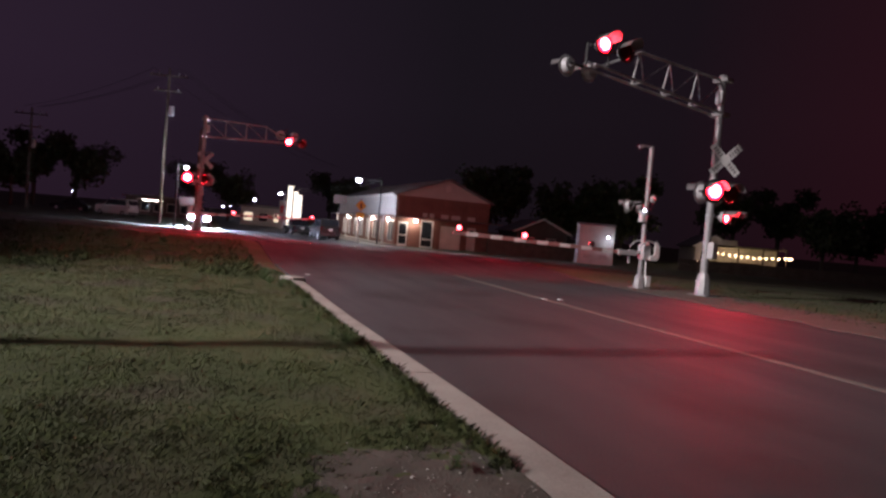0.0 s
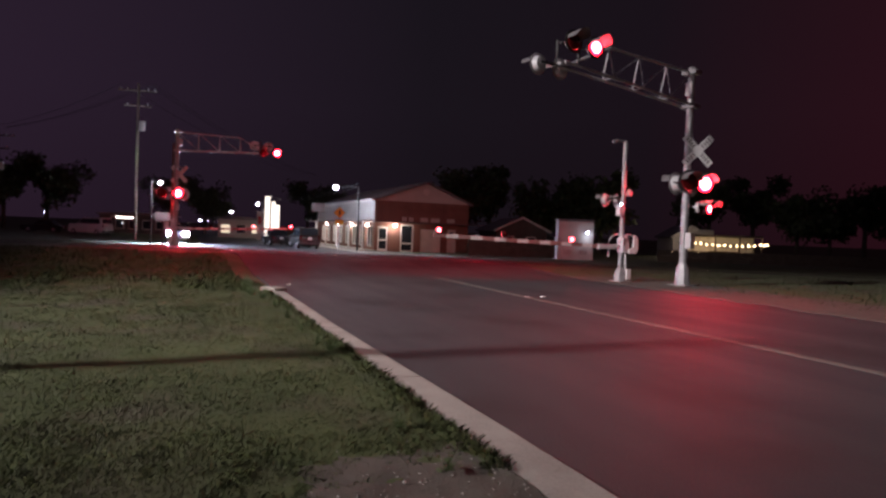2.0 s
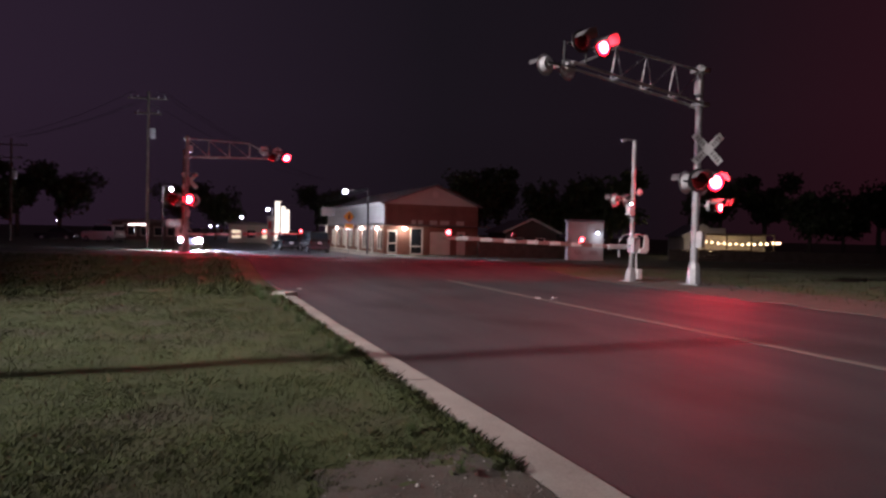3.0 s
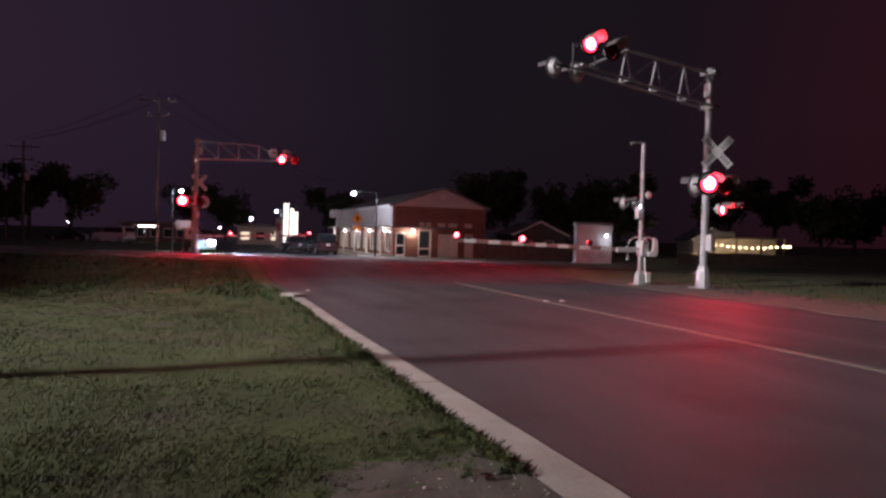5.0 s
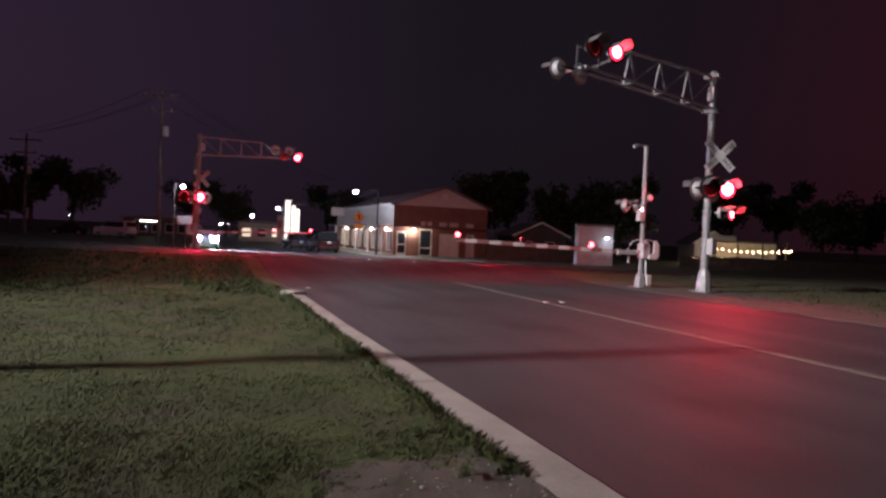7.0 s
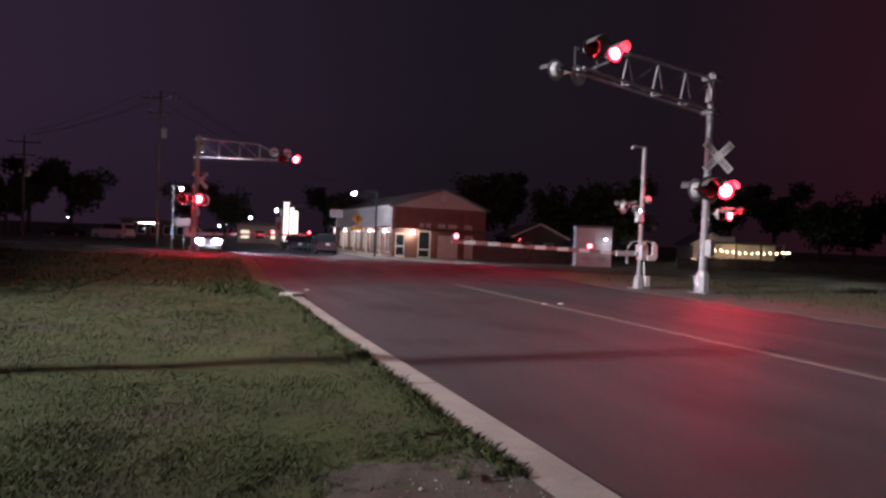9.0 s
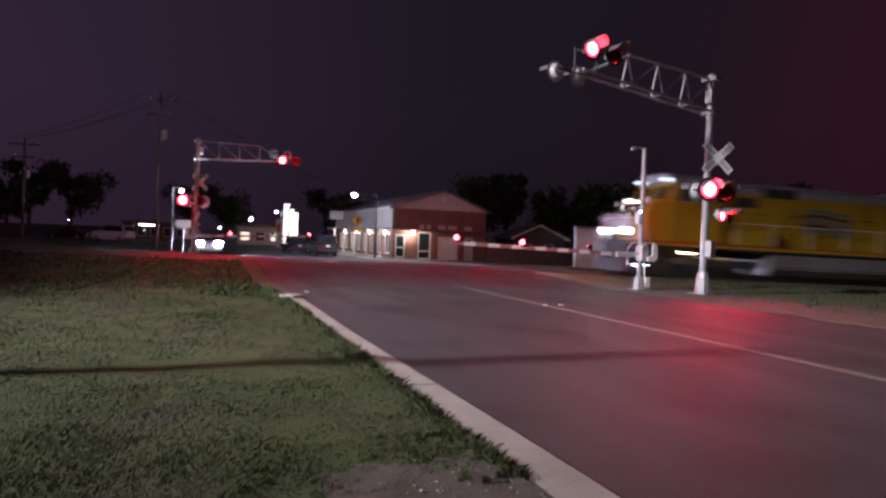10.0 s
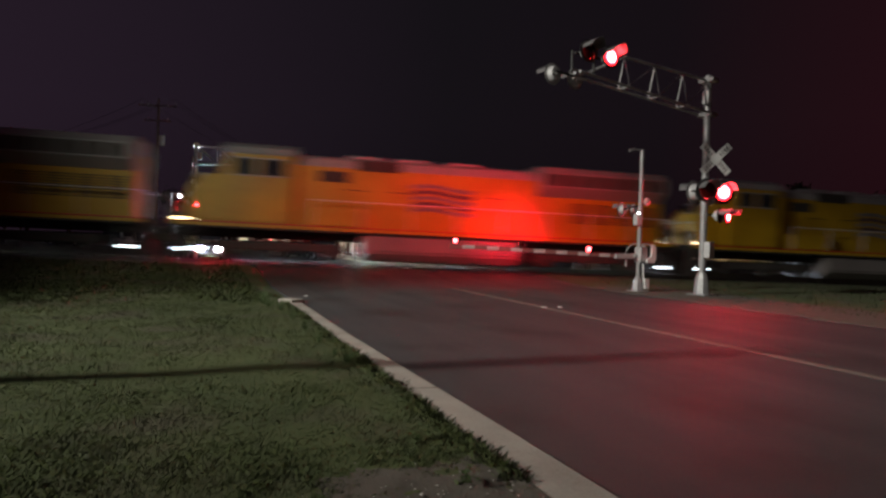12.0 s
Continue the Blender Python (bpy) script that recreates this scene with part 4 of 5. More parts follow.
    for k in range(4):
        one("door_panel", lambda bm: box(bm, (5.17, 0.05, 0.27 + k * 0.5), (1.84, 0.03, 0.44), bevel=0.01), TRIM, g)
    d2 = one("door", lambda bm: box(bm, (7.18, 0.1, 1.05), (0.85, 0.08, 2.1), bevel=0.01), TRIM, t, "pale side door")
    one("pane", lambda bm: box(bm, (7.18, 0.05, 1.6), (0.4, 0.03, 0.5)), GLASS, d2)
    for x, w_ in ((2.65, 0.42), (3.28, 0.42), (4.5, 0.7), (5.55, 0.85), (7.05, 0.75)):
        one("plaque", lambda bm: box(bm, (x, -0.02, 2.86), (w_, 0.03, 0.36), bevel=0.01), SIDING, t, "pale wall panel above the awning")
    one("vent", lambda bm: rod(bm, (W / 2 + 0.25, -0.03, 5.35), (W / 2 + 0.25, 0.0, 5.35), 0.3, seg=20), TRIM, t, "round gable vent")
    return t


brick_building()
lamp("shop_wall_light", "POINT", (-2.72, 54.35, 1.72), 110, (1.0, 0.90, 0.72), radius=0.1)
for b_ in (2.15, 7.55, 13.0, 18.6):
    lamp("shop_wall_light", "POINT", (-4.4 - 0.36 * b_ - 0.28, 54.2 + 0.933 * b_ - 0.1, 1.75), 130, (1.0, 0.91, 0.74), radius=0.1)


# ---- posts, lamps and signs ----
def street_lamp(x, y, h, size=0.22, arm=0.0, metal=GALV):
    t = thing("street_lamp", pose(x, y, height(x, y), 0, 0, ROAD_TURN), "tall grey street lamp with a bright white head", "street lamp", "street lamps")
    z = h - height(x, y)
    one("pole", lambda bm: (rod(bm, (arm, 0, 0), (arm, 0, z + 0.15), 0.08, 0.06, 10), rod(bm, (arm, 0, z + 0.15), (0, 0, z + 0.2), 0.04, seg=8)) if arm else rod(bm, (0, 0, 0), (0, 0, z), 0.08, 0.06, 10), metal, t)
    one("lamp_head", lambda bm: ball(bm, (0, 0, z), size, 2, (1, 1, 0.8)), COOL_LIT, t, "glowing white lamp head", True)
    one("lamp_cap", lambda bm: rod(bm, (0, 0, z + size * 0.7), (0, 0, z + size * 1.1), size * 0.8, size * 0.3, 12), GALV, t)


street_lamp(-7.55, 52.6, 4.75, 0.2, 1.95, BLACK)
lamp("street_lamp_light", "POINT", (-7.6, 52.3, 4.3), 420, (0.85, 0.92, 1.0), radius=0.2)
street_lamp(-18.55, 70.0, 3.65, 0.16, 0.5)
street_lamp(-29.0, 95.0, 3.2, 0.22)
street_lamp(-43.1, 130.0, 2.95, 0.25)
street_lamp(-54.6, 160.0, 2.25, 0.26)
street_lamp(-65.5, 185.0, 2.1, 0.26)
street_lamp(-18.3, 44.0, 4.05, 0.14, -0.55, BLACK)
street_lamp(-53.4, 90.0, 2.1, 0.13)
street_lamp(-44.0, 85.0, 0.9, 0.13)


def utility_pole(x, y, h, cross=True, r=0.16, label="weathered wooden utility pole with crossarms"):
    t = thing("utility_pole", pose(x, y, height(x, y) - 0.3, 0, 0, 8), label, "utility pole", "utility poles")
    one("pole", lambda bm: rod(bm, (0, 0, 0), (0, 0, h), r, r * 0.65, 12), WOOD, t, smooth=True)
    if cross:
        for z in (h - 0.7, h - 2.1):
            one("crossarm", lambda bm: box(bm, (0, -0.12, z), (3.4 if z > h - 1 else 2.4, 0.1, 0.13)), WOOD, t)
            for i in (-1.5, -0.9, 0.9, 1.5):
                if z > h - 1 or abs(i) < 1.2:
                    one("insulator", lambda bm: rod(bm, (i, -0.12, z + 0.06), (i, -0.12, z + 0.3), 0.06, 0.04, 8), ALU, t)
        one("transformer", lambda bm: rod(bm, (0.42, -0.1, h - 4.4), (0.42, -0.1, h - 3.5), 0.25, seg=14), ALU, t, "grey transformer drum")
    return t


utility_pole(-27.2, 60.0, 14.9)
utility_pole(-46.6, 70.0, 11.5)
utility_pole(-15.3, 38.5, 6.6, False, 0.09, "slim grey post beside the signal")
# the tall pole past the verge, whose shadow lies across grass and road
utility_pole(-8.6, 3.9, 6.9, False, 0.15, "plain wooden post standing on the grass")


def warning_sign(x, y):
    t = thing("warning_sign", pose(x, y, height(x, y), 0, 0, 12), "amber diamond warning sign with a plaque on a post", "road sign")
    one("post", lambda bm: rod(bm, (0, 0, 0), (0, 0, 3.6), 0.04, seg=8), GALV, t)
    o = one("sign_face", lambda bm: box(bm, (0, 0, 0), (0.62, 0.02, 0.62), bevel=0.008), AMBER_PAINT, t, "amber diamond panel")
    o.matrix_local = pose(0, -0.05, 3.05) @ Matrix.Rotation(radians(45), 4, "Y")
    one("symbol", lambda bm: box(bm, (0.02, -0.075, 3.05), (0.13, 0.01, 0.42)), BLACK, t, "plain dark bar")
    one("plaque", lambda bm: box(bm, (0, -0.05, 2.32), (0.62, 0.02, 0.36), bevel=0.008), AMBER_PAINT, t, "amber plaque")


warning_sign(-6.85, 50.0)


def notice_panel(x, y, z, w, h, turn, lab):
    t = thing("sign_board", pose(x, y, height(x, y), 0, 0, turn), lab, "sign")
    zz = z - height(x, y)
    one("panel", lambda bm: box(bm, (0, 0, zz), (w, 0.05, h), bevel=0.01), GREY, t)
    one("post", lambda bm: rod(bm, (0, 0.06, 0), (0, 0.06, zz), 0.05, seg=8), BLACK, t)


notice_panel(-18.2, 44.2, 1.75, 1.0, 0.55, 10, "plain pale sign board on a post by the lane")
notice_panel(-10.3, 60.5, 3.3, 1.3, 0.8, 30, "tilted pale sign board on a post")


def signal_cabinet():
    t = thing("signal_cabinet", pose(9.75, 41.4, height(9.75, 41.4) - 0.05, 0, 0, -6), "pale aluminium railway equipment cabinet with closed doors", "cabinet")
    one("body", lambda bm: box(bm, (0, 0, 1.32), (2.25, 1.7, 2.5), bevel=0.03), ALU, t)
    one("roof", lambda bm: prism(bm, [(-0.95, 2.56), (0.95, 2.56), (0, 2.72)], -1.2, 1.2, "x"), ALU, t)
    one("plinth", lambda bm: box(bm, (0, 0, 0.02), (2.5, 1.95, 0.16)), CONCRETE, t, "concrete plinth")
    for x in (-0.5, 0.5):
        d = one("door", lambda bm: box(bm, (x, -0.865, 1.35), (0.94, 0.03, 2.15), bevel=0.01), ALU, t, "flush metal door")
        one("door_handle", lambda bm: box(bm, (x * 0.3, -0.9, 1.3), (0.04, 0.05, 0.22)), GALV, d)
        for k in range(5):
            one("louvre", lambda bm: box(bm, (x, -0.89, 0.45 + k * 0.06), (0.5, 0.02, 0.025)), GALV, d)
    one("door", lambda bm: box(bm, (-1.135, 0, 1.35), (0.03, 1.1, 2.1), bevel=0.01), ALU, t)
    # Lamp and lens added to give the bright spot on the cabinet.
    one("added_lamp", lambda bm: (box(bm, (0.72, -0.93, 1.86), (0.22, 0.12, 0.16), bevel=0.02), box(bm, (0.72, -0.9, 1.98), (0.3, 0.2, 0.03))), GALV, t, "small hooded lamp added for a bright spot on the door")
    one("added_lamp_lens", lambda bm: ball(bm, (0.72, -0.99, 1.85), 0.07, 2, (1, 0.6, 0.8)), POINT_LIT, t, "cool white lens that makes the bright spot")


signal_cabinet()
# fill lamp added to whiten the cabinet's front
lamp("cabinet_fill", "POINT", (10.36, 39.9, 1.45), 13, (0.85, 0.95, 1.0), radius=0.06)
lamp("street_lamp_light", "POINT", (-17.6, 43.2, 4.2), 500, (0.85, 0.86, 1.0), radius=0.2)


# ---- vehicles ----
def car(name, m, paint, lab, h=1.45, length=4.5, boxy=False, tail=False, heads=False, cat="car"):
    """The front looks along +y."""
    t = thing(name, m, lab, cat, "cars in the street")
    L, hw = length / 2, 0.9
    zb = 0.55 * h

    def body(bm):
        prism(bm, [(-L, 0.35), (-L + 0.05, zb), (-L + 0.2, zb + 0.12), (L - 0.15, zb + 0.02 if not boxy else zb + 0.12), (L, zb - 0.12), (L, 0.32), (L - 0.2, 0.22), (-L + 0.2, 0.22)], -hw, hw, "x")
        bmesh.ops.bevel(bm, geom=bm.edges[:], offset=0.09, segments=3, affect="EDGES")
    one("body", body, paint, t, smooth=True)
    back = -L + (0.12 if boxy else 0.75)

    def cabin(bm):
        prism(bm, [(back, zb + 0.1), (back + (0.18 if boxy else 0.55), h), (L - 2.1, h), (L - 1.25, zb + 0.08)], -hw + 0.1, hw - 0.1, "x")
        bmesh.ops.bevel(bm, geom=bm.edges[:], offset=0.07, segments=2, affect="EDGES")
    one("cabin", cabin, paint, t, smooth=True)
    for q in (-1, 1):
        one("side_window", lambda bm: prism(bm, [(back + 0.3, zb + 0.17), (back + (0.42 if boxy else 0.7), h - 0.1), (L - 2.1, h - 0.1), (L - 1.5, zb + 0.17)], q * (hw - 0.095), q * (hw - 0.115), "x"), GLASS, t)
        one("mirror", lambda bm: box(bm, (q * (hw + 0.06), L - 1.55, zb + 0.2), (0.16, 0.1, 0.14), bevel=0.02), paint, t)
        one("tail_lamp", lambda bm: box(bm, (q * (hw - 0.12), -L - 0.005, zb - 0.02), (0.16, 0.04, 0.34 if boxy else 0.16), bevel=0.01), TAIL_RED if tail else RED_OFF, t, "red tail lamp")
        one("headlamp", lambda bm: box(bm, (q * (hw - 0.24), L + 0.005, zb - 0.17), (0.46, 0.05, 0.26), bevel=0.03), HEAD_LIT if heads else GLASS, t, "bright white headlamp" if heads else "clear headlamp")
        for y in (-L + 0.85, L - 0.85):
            w = one("wheel", lambda bm: rod(bm, (q * (hw - 0.2), y, 0.33), (q * (hw + 0.01), y, 0.33), 0.33, seg=20), RUBBER, t, "black tyre")
            one("rim", lambda bm: rod(bm, (q * (hw + 0.0), y, 0.33), (q * (hw + 0.025), y, 0.33), 0.2, 0.17, 16), ALU, w, "alloy rim")
    one("rear_window", lambda bm: box(bm, (0, back + (0.06 if boxy else 0.25), (zb + h) / 2 + 0.06), (hw * 1.5, 0.03, (h - zb) * 0.62), tilt=Matrix.Rotation(radians(-14 if boxy else -38), 4, "X")), GLASS, t)
    one("windscreen", lambda bm: box(bm, (0, L - 1.66, (zb + h) / 2 + 0.03), (hw * 1.5, 0.03, (h - zb) * 1.1), tilt=Matrix.Rotation(radians(52), 4, "X")), GLASS, t)
    one("plate", lambda bm: box(bm, (0, -L - 0.012, zb - 0.12), (0.32, 0.02, 0.15)), SIGN_WHITE, t, "plain pale plate")
    for y in (-L - 0.02, L + 0.02):
        one("bumper", lambda bm: box(bm, (0, y, 0.42), (1.7, 0.14, 0.2), bevel=0.04), BLACK, t)
    return t


def ground_pose(x, y, turn):
    return pose(x, y, height(x, y), 0, 0, turn)


car("parked_suv", ground_pose(-10.75, 56.2, ROAD_TURN + 2), CAR_GREY, "dark grey parked suv seen from behind", 1.78, 4.7, True)
car("parked_car", ground_pose(-14.3, 61.0, ROAD_TURN + 4), CAR_DARK, "dark parked saloon at the kerb", 1.5, 4.6)
car("parked_car", ground_pose(-39.6, 76.0, 70), CAR_WHITE, "white parked van on the far lot", 2.0, 5.2, True)
car("parked_car", ground_pose(-47.5, 80.0, 100), CAR_DARK, "dark parked car on the far lot", 1.5, 4.5)
approaching = car("waiting_car", ground_pose(-20.0, 52.0, ROAD_TURN + 180), CAR_DARK, "dark suv waiting at the crossing with dazzling headlamps", 1.85, 4.7, True, heads=True)
MOVERS.append((approaching, [(t, ground_pose(x, y, ROAD_TURN + 178)) for t, x, y in
                             ((0, -23.3, 60.0), (1.5, -22.6, 58.5), (3.0, -21.5, 56.0), (5.5, -20.2, 53.5), (7.0, -19.6, 52.2), (9.0, -18.6, 50.3), (10.0, -18.2, 49.4), (11.0, -18.0, 48.9), (12.0, -17.9, 48.8))]))


# ---- far buildings ----
def lit_tower():
    t = thing("sign_tower", pose(-19.8, 80.0, -0.5, 0, 0, 14), "stepped white sign tower lit bright at night", "sign tower")
    # Floodlight on the white face is put in as the panels' own glow.
    for x, w, z1, m in ((-0.95, 0.9, 3.6, SIDING), (-0.1, 0.75, 5.5, FACADE_LIT), (0.55, 0.5, 4.9, FACADE_LIT), (1.05, 0.55, 4.5, FACADE_LIT)):
        one("panel", lambda bm: box(bm, (x, 0, z1 / 2), (w - 0.03, 0.5, z1), bevel=0.02), m, t, "white panel glowing as if floodlit" if m is FACADE_LIT else "pale panel")
    one("cap", lambda bm: box(bm, (-0.1, 0, 5.56), (0.85, 0.6, 0.1)), TRIM, t)
    one("mast", lambda bm: rod(bm, (0.2, -0.5, 0), (0.2, -0.5, 5.3), 0.06, seg=8), BLACK, t)
    one("plaque", lambda bm: box(bm, (-0.95, -0.27, 2.5), (0.6, 0.04, 1.0)), RED_PAINT, t, "red panel")


lit_tower()


def low_shop(x, y, w, d, h, turn, lab, lit=True, roof=0.4, wall=SIDING):
    t = thing("low_building", pose(x, y, height(x, y) - 0.1, 0, 0, turn), lab, "building")
    one("wall", lambda bm: box(bm, (0, d / 2, h / 2), (w, d, h)), wall, t)
    one("roof", lambda bm: prism(bm, [(-w / 2 - 0.4, h), (w / 2 + 0.4, h), (w / 2 + 0.3, h + roof * 0.4), (0, h + roof), (-w / 2 - 0.3, h + roof * 0.4)], -0.5, d + 0.4), ROOFING, t)
    n = max(2, int(w / 1.8))
    for i in range(n):
        a = -w / 2 + w * (i + 0.5) / n
        wd = one("window", lambda bm: box(bm, (a, -0.02, h * 0.5), (w / n * 0.66, 0.06, h * 0.5)), TRIM, t)
        one("pane", lambda bm: box(bm, (a, -0.045, h * 0.5), (w / n * 0.56, 0.04, h * 0.42)), WINDOW_LIT if lit and i % 2 == 0 else GLASS, wd, "lit window pane" if lit and i % 2 == 0 else "")
    return t


low_shop(-25.5, 88, 6.0, 7, 2.6, 16, "low pale roadside shop with lit windows")
low_shop(-42.0, 92, 9.0, 8, 2.7, 10, "low dark shop on the far lot", False, wall=DARK_WALL)
canopy = thing("canopy", pose(-39.5, 84.0, -0.5, 0, 0, 25), "small lot canopy with a bright tube lamp", "canopy")
one("roof", lambda bm: box(bm, (0, 0, 2.35), (3.2, 2.2, 0.14)), SIDING, canopy)
one("tube_lamp", lambda bm: box(bm, (0.3, -1.0, 2.22), (2.4, 0.1, 0.1)), glow("tube_light", (1.0, 0.93, 0.8), 12), canopy, "glowing tube")
for x_ in (-1.5, 1.5):
    one("post", lambda bm: rod(bm, (x_, 0, 0), (x_, 0, 2.3), 0.05, seg=8), GALV, canopy)


def house(x, y, turn, w, d, eave, apex, wall, lab, lit=()):
    t = thing("house", pose(x, y, height(x, y) - 0.15, 0, 0, turn), lab, "house")
    one("wall", lambda bm: prism(bm, [(-w / 2, 0), (w / 2, 0), (w / 2, eave), (0, apex), (-w / 2, eave)], 0, d), wall, t)
    for i in range(int(eave / 0.2)):
        one("clapboard", lambda bm: box(bm, (0, -0.01, 0.12 + i * 0.2), (w, 0.03, 0.02)), wall, t)
    for s in (-1, 1):
        rf = one("roof", lambda bm: prism(bm, [(s * (w / 2 + 0.35), eave - 0.2), (0, apex + 0.02), (0, apex + 0.16), (s * (w / 2 + 0.35), eave - 0.06)], -0.4, d + 0.4), ROOFING, t)
        one("barge_board", lambda bm: prism(bm, [(s * (w / 2 + 0.36), eave - 0.24), (0, apex), (0, apex + 0.17), (s * (w / 2 + 0.36), eave - 0.05)], -0.44, -0.4), TRIM, rf, "pale barge board")
    for a, z, lit_ in lit:
        wd = one("window", lambda bm: [box(bm, (a + q * 0.42, -0.03, z), (0.08, 0.08, 1.1)) for q in (-1, 1)] + [box(bm, (a, -0.03, z + q * 0.52), (0.84, 0.08, 0.08)) for q in (-1, 0, 1)], TRIM, t)
        one("pane", lambda bm: box(bm, (a, -0.015, z), (0.8, 0.03, 1.0)), WINDOW_LIT if lit_ else GLASS, wd)
    return t


house(9.1, 60, 6, 4.9, 9, 2.45, 3.55, DARK_WALL, "small dark clapboard house with pale gable boards", ((-1.2, 1.3, False), (0.9, 1.3, False)))
house(29.6, 70, -8, 3.7, 8, 2.5, 3.65, SIDING, "pale gabled cottage behind the track", ((-0.9, 1.5, False), (0.9, 1.5, True)))


def patio():
    t = thing("patio_canopy", pose(29.2, 61.0, height(29.2, 61) - 0.05, 0, 0, -14), "timber patio canopy hung with warm string lights", "canopy")
    one("roof", lambda bm: box(bm, (0.2, 1.6, 2.55), (6.4, 3.6, 0.16), bevel=0.02), WOOD, t)
    one("back_wall", lambda bm: box(bm, (0.2, 3.5, 1.2), (6.4, 0.12, 2.5)), SIDING, t, "pale back wall")
    one("counter", lambda bm: box(bm, (0.4, 2.6, 0.5), (3.0, 0.6, 1.0), bevel=0.02), WOOD, t)
    for x in (-2.9, -0.9, 1.3, 3.3):
        one("post", lambda bm: box(bm, (x, -0.1, 1.27), (0.12, 0.12, 2.5)), WOOD, t)
    one("sign_panel", lambda bm: box(bm, (-1.9, -0.2, 2.85), (1.6, 0.06, 0.5)), SIDING, t, "plain pale sign panel")
    n = 15
    pts = []
    for i in range(n):
        k = i / (n - 1)
        x = -3.9 + 7.6 * k
        z = 1.95 - 0.32 * math.sin(k * math.pi * 0.92) + 0.05 * (i % 2)
        pts.append((x, -0.35, z))
    one("cable", lambda bm: bar(bm, pts, 0.012, 5), BLACK, t)
    for p in pts:
        one("bulb", lambda bm: ball(bm, (p[0], p[1], p[2] - 0.06), 0.085, 1), WARM_LIT, t, "warm glowing bulb")
    for x, z in ((-3.6, 1.3), (-3.65, 0.85), (2.6, 1.7), (3.5, 1.75)):
        one("bulb", lambda bm: ball(bm, (x, -0.3, z), 0.085, 1), WARM_LIT, t, "warm glowing bulb")


patio()
lamp("patio_light", "POINT", (26.4, 66.2, 2.0), 130, (1.0, 0.80, 0.60), radius=0.2)
lamp("patio_light", "POINT", (28.0, 61.6, 1.6), 150, (1.0, 0.70, 0.34), radius=0.3)
for x_, y_ in ((20.5, 52.0), (22.4, 51.0), (24.0, 60)):
    l_ = thing("garden_lamp", pose(x_, y_, height(x_, y_)), "small warm garden lamp on a stake", "garden lamp", "garden lamps")
    one("stake", lambda bm: rod(bm, (0, 0, 0), (0, 0, 0.75), 0.03, seg=6), BLACK, l_)
    one("bulb", lambda bm: ball(bm, (0, 0, 0.8), 0.08, 1), WARM_LIT, l_)


def board_fence(x0, y0, x1, y1, h, lab):
    length = math.hypot(x1 - x0, y1 - y0)
    turn = math.degrees(math.atan2(y1 - y0, x1 - x0))
    t = thing("fence", pose(x0, y0, height(x0, y0) - 0.05, 0, 0, turn), lab, "fence")
    bm = bmesh.new()
    rnd = random.Random(int(x0 * 10))
    a = 0.0
    while a < length:
        box(bm, (a, 0, h / 2), (0.12, 0.02, h + rnd.uniform(-0.04, 0.04)))
        a += 0.135
    tagged(part("board", bm, WOOD, t, "weathered fence boards"), kind="stuff")
    for k in range(int(length / 2.4) + 1):
        one("post", lambda b: box(b, (k * 2.4, 0.06, h / 2), (0.1, 0.1, h + 0.1)), WOOD, t)
    one("fence_rail", lambda b: box(b, (length / 2, 0.03, h * 0.8), (length, 0.04, 0.09)), WOOD, t)


board_fence(17.5, 47.0, 44.0, 46.0, 0.95, "dark weathered board fence behind the track")
board_fence(3.6, 52.0, 13.5, 54.0, 1.5, "dark weathered board fence by the house")


# ---- trees ----
def tree(seed, h, spread, lab):
    rnd = random.Random(seed)
    t = thing("tree", Matrix(), lab, "tree", "trees beyond the crossing")
    tips = []

    def limbs(bm):
        rod(bm, (0, 0, -0.2), (0.1, 0.05, h * 0.45), h * 0.032, h * 0.02, 10)
        for k in range(9):
            a = k * 2.4 + rnd.uniform(-0.4, 0.4)
            z0 = h * rnd.uniform(0.28, 0.45)
            r = spread * rnd.uniform(0.45, 0.85)
            p = (r * math.cos(a), r * math.sin(a), h * rnd.uniform(0.5, 0.92))
            q = (p[0] * 0.45, p[1] * 0.45, z0 + (p[2] - z0) * 0.6)
            rod(bm, (0.08, 0.04, z0), q, h * 0.012, h * 0.008, 6)
            rod(bm, q, p, h * 0.008, h * 0.003, 6)
            tips.append(p), tips.append(q)
    one("trunk", limbs, BARK, t, "dark trunk and limbs")
    verts, faces = [], []
    clumps = [(Vector(p), spread * rnd.uniform(0.22, 0.42)) for p in tips for _ in (0, 1)]
    for c, r in clumps:
        c = c + Vector((rnd.gauss(0, 1), rnd.gauss(0, 1), rnd.gauss(0, 0.7))) * spread * 0.12
        for _ in range(95):
            d = Vector((rnd.gauss(0, 1), rnd.gauss(0, 1), rnd.gauss(0, 0.8))).normalized() * r * rnd.uniform(0.35, 1.05)
            p = c + d
            a = Vector((rnd.gauss(0, 1), rnd.gauss(0, 1), rnd.gauss(0, 1))).normalized() * rnd.uniform(0.18, 0.42)
            b = a.cross(Vector((rnd.gauss(0, 1), rnd.gauss(0, 1), rnd.gauss(0, 1)))).normalized() * rnd.uniform(0.12, 0.26)
            k = len(verts)
            verts += [tuple(p - a), tuple(p + b), tuple(p + a), tuple(p - b)]
            faces.append((k, k + 1, k + 2, k + 3))
    raw("crown", verts, faces, LEAF, t, "dark leafy crown")
    return t


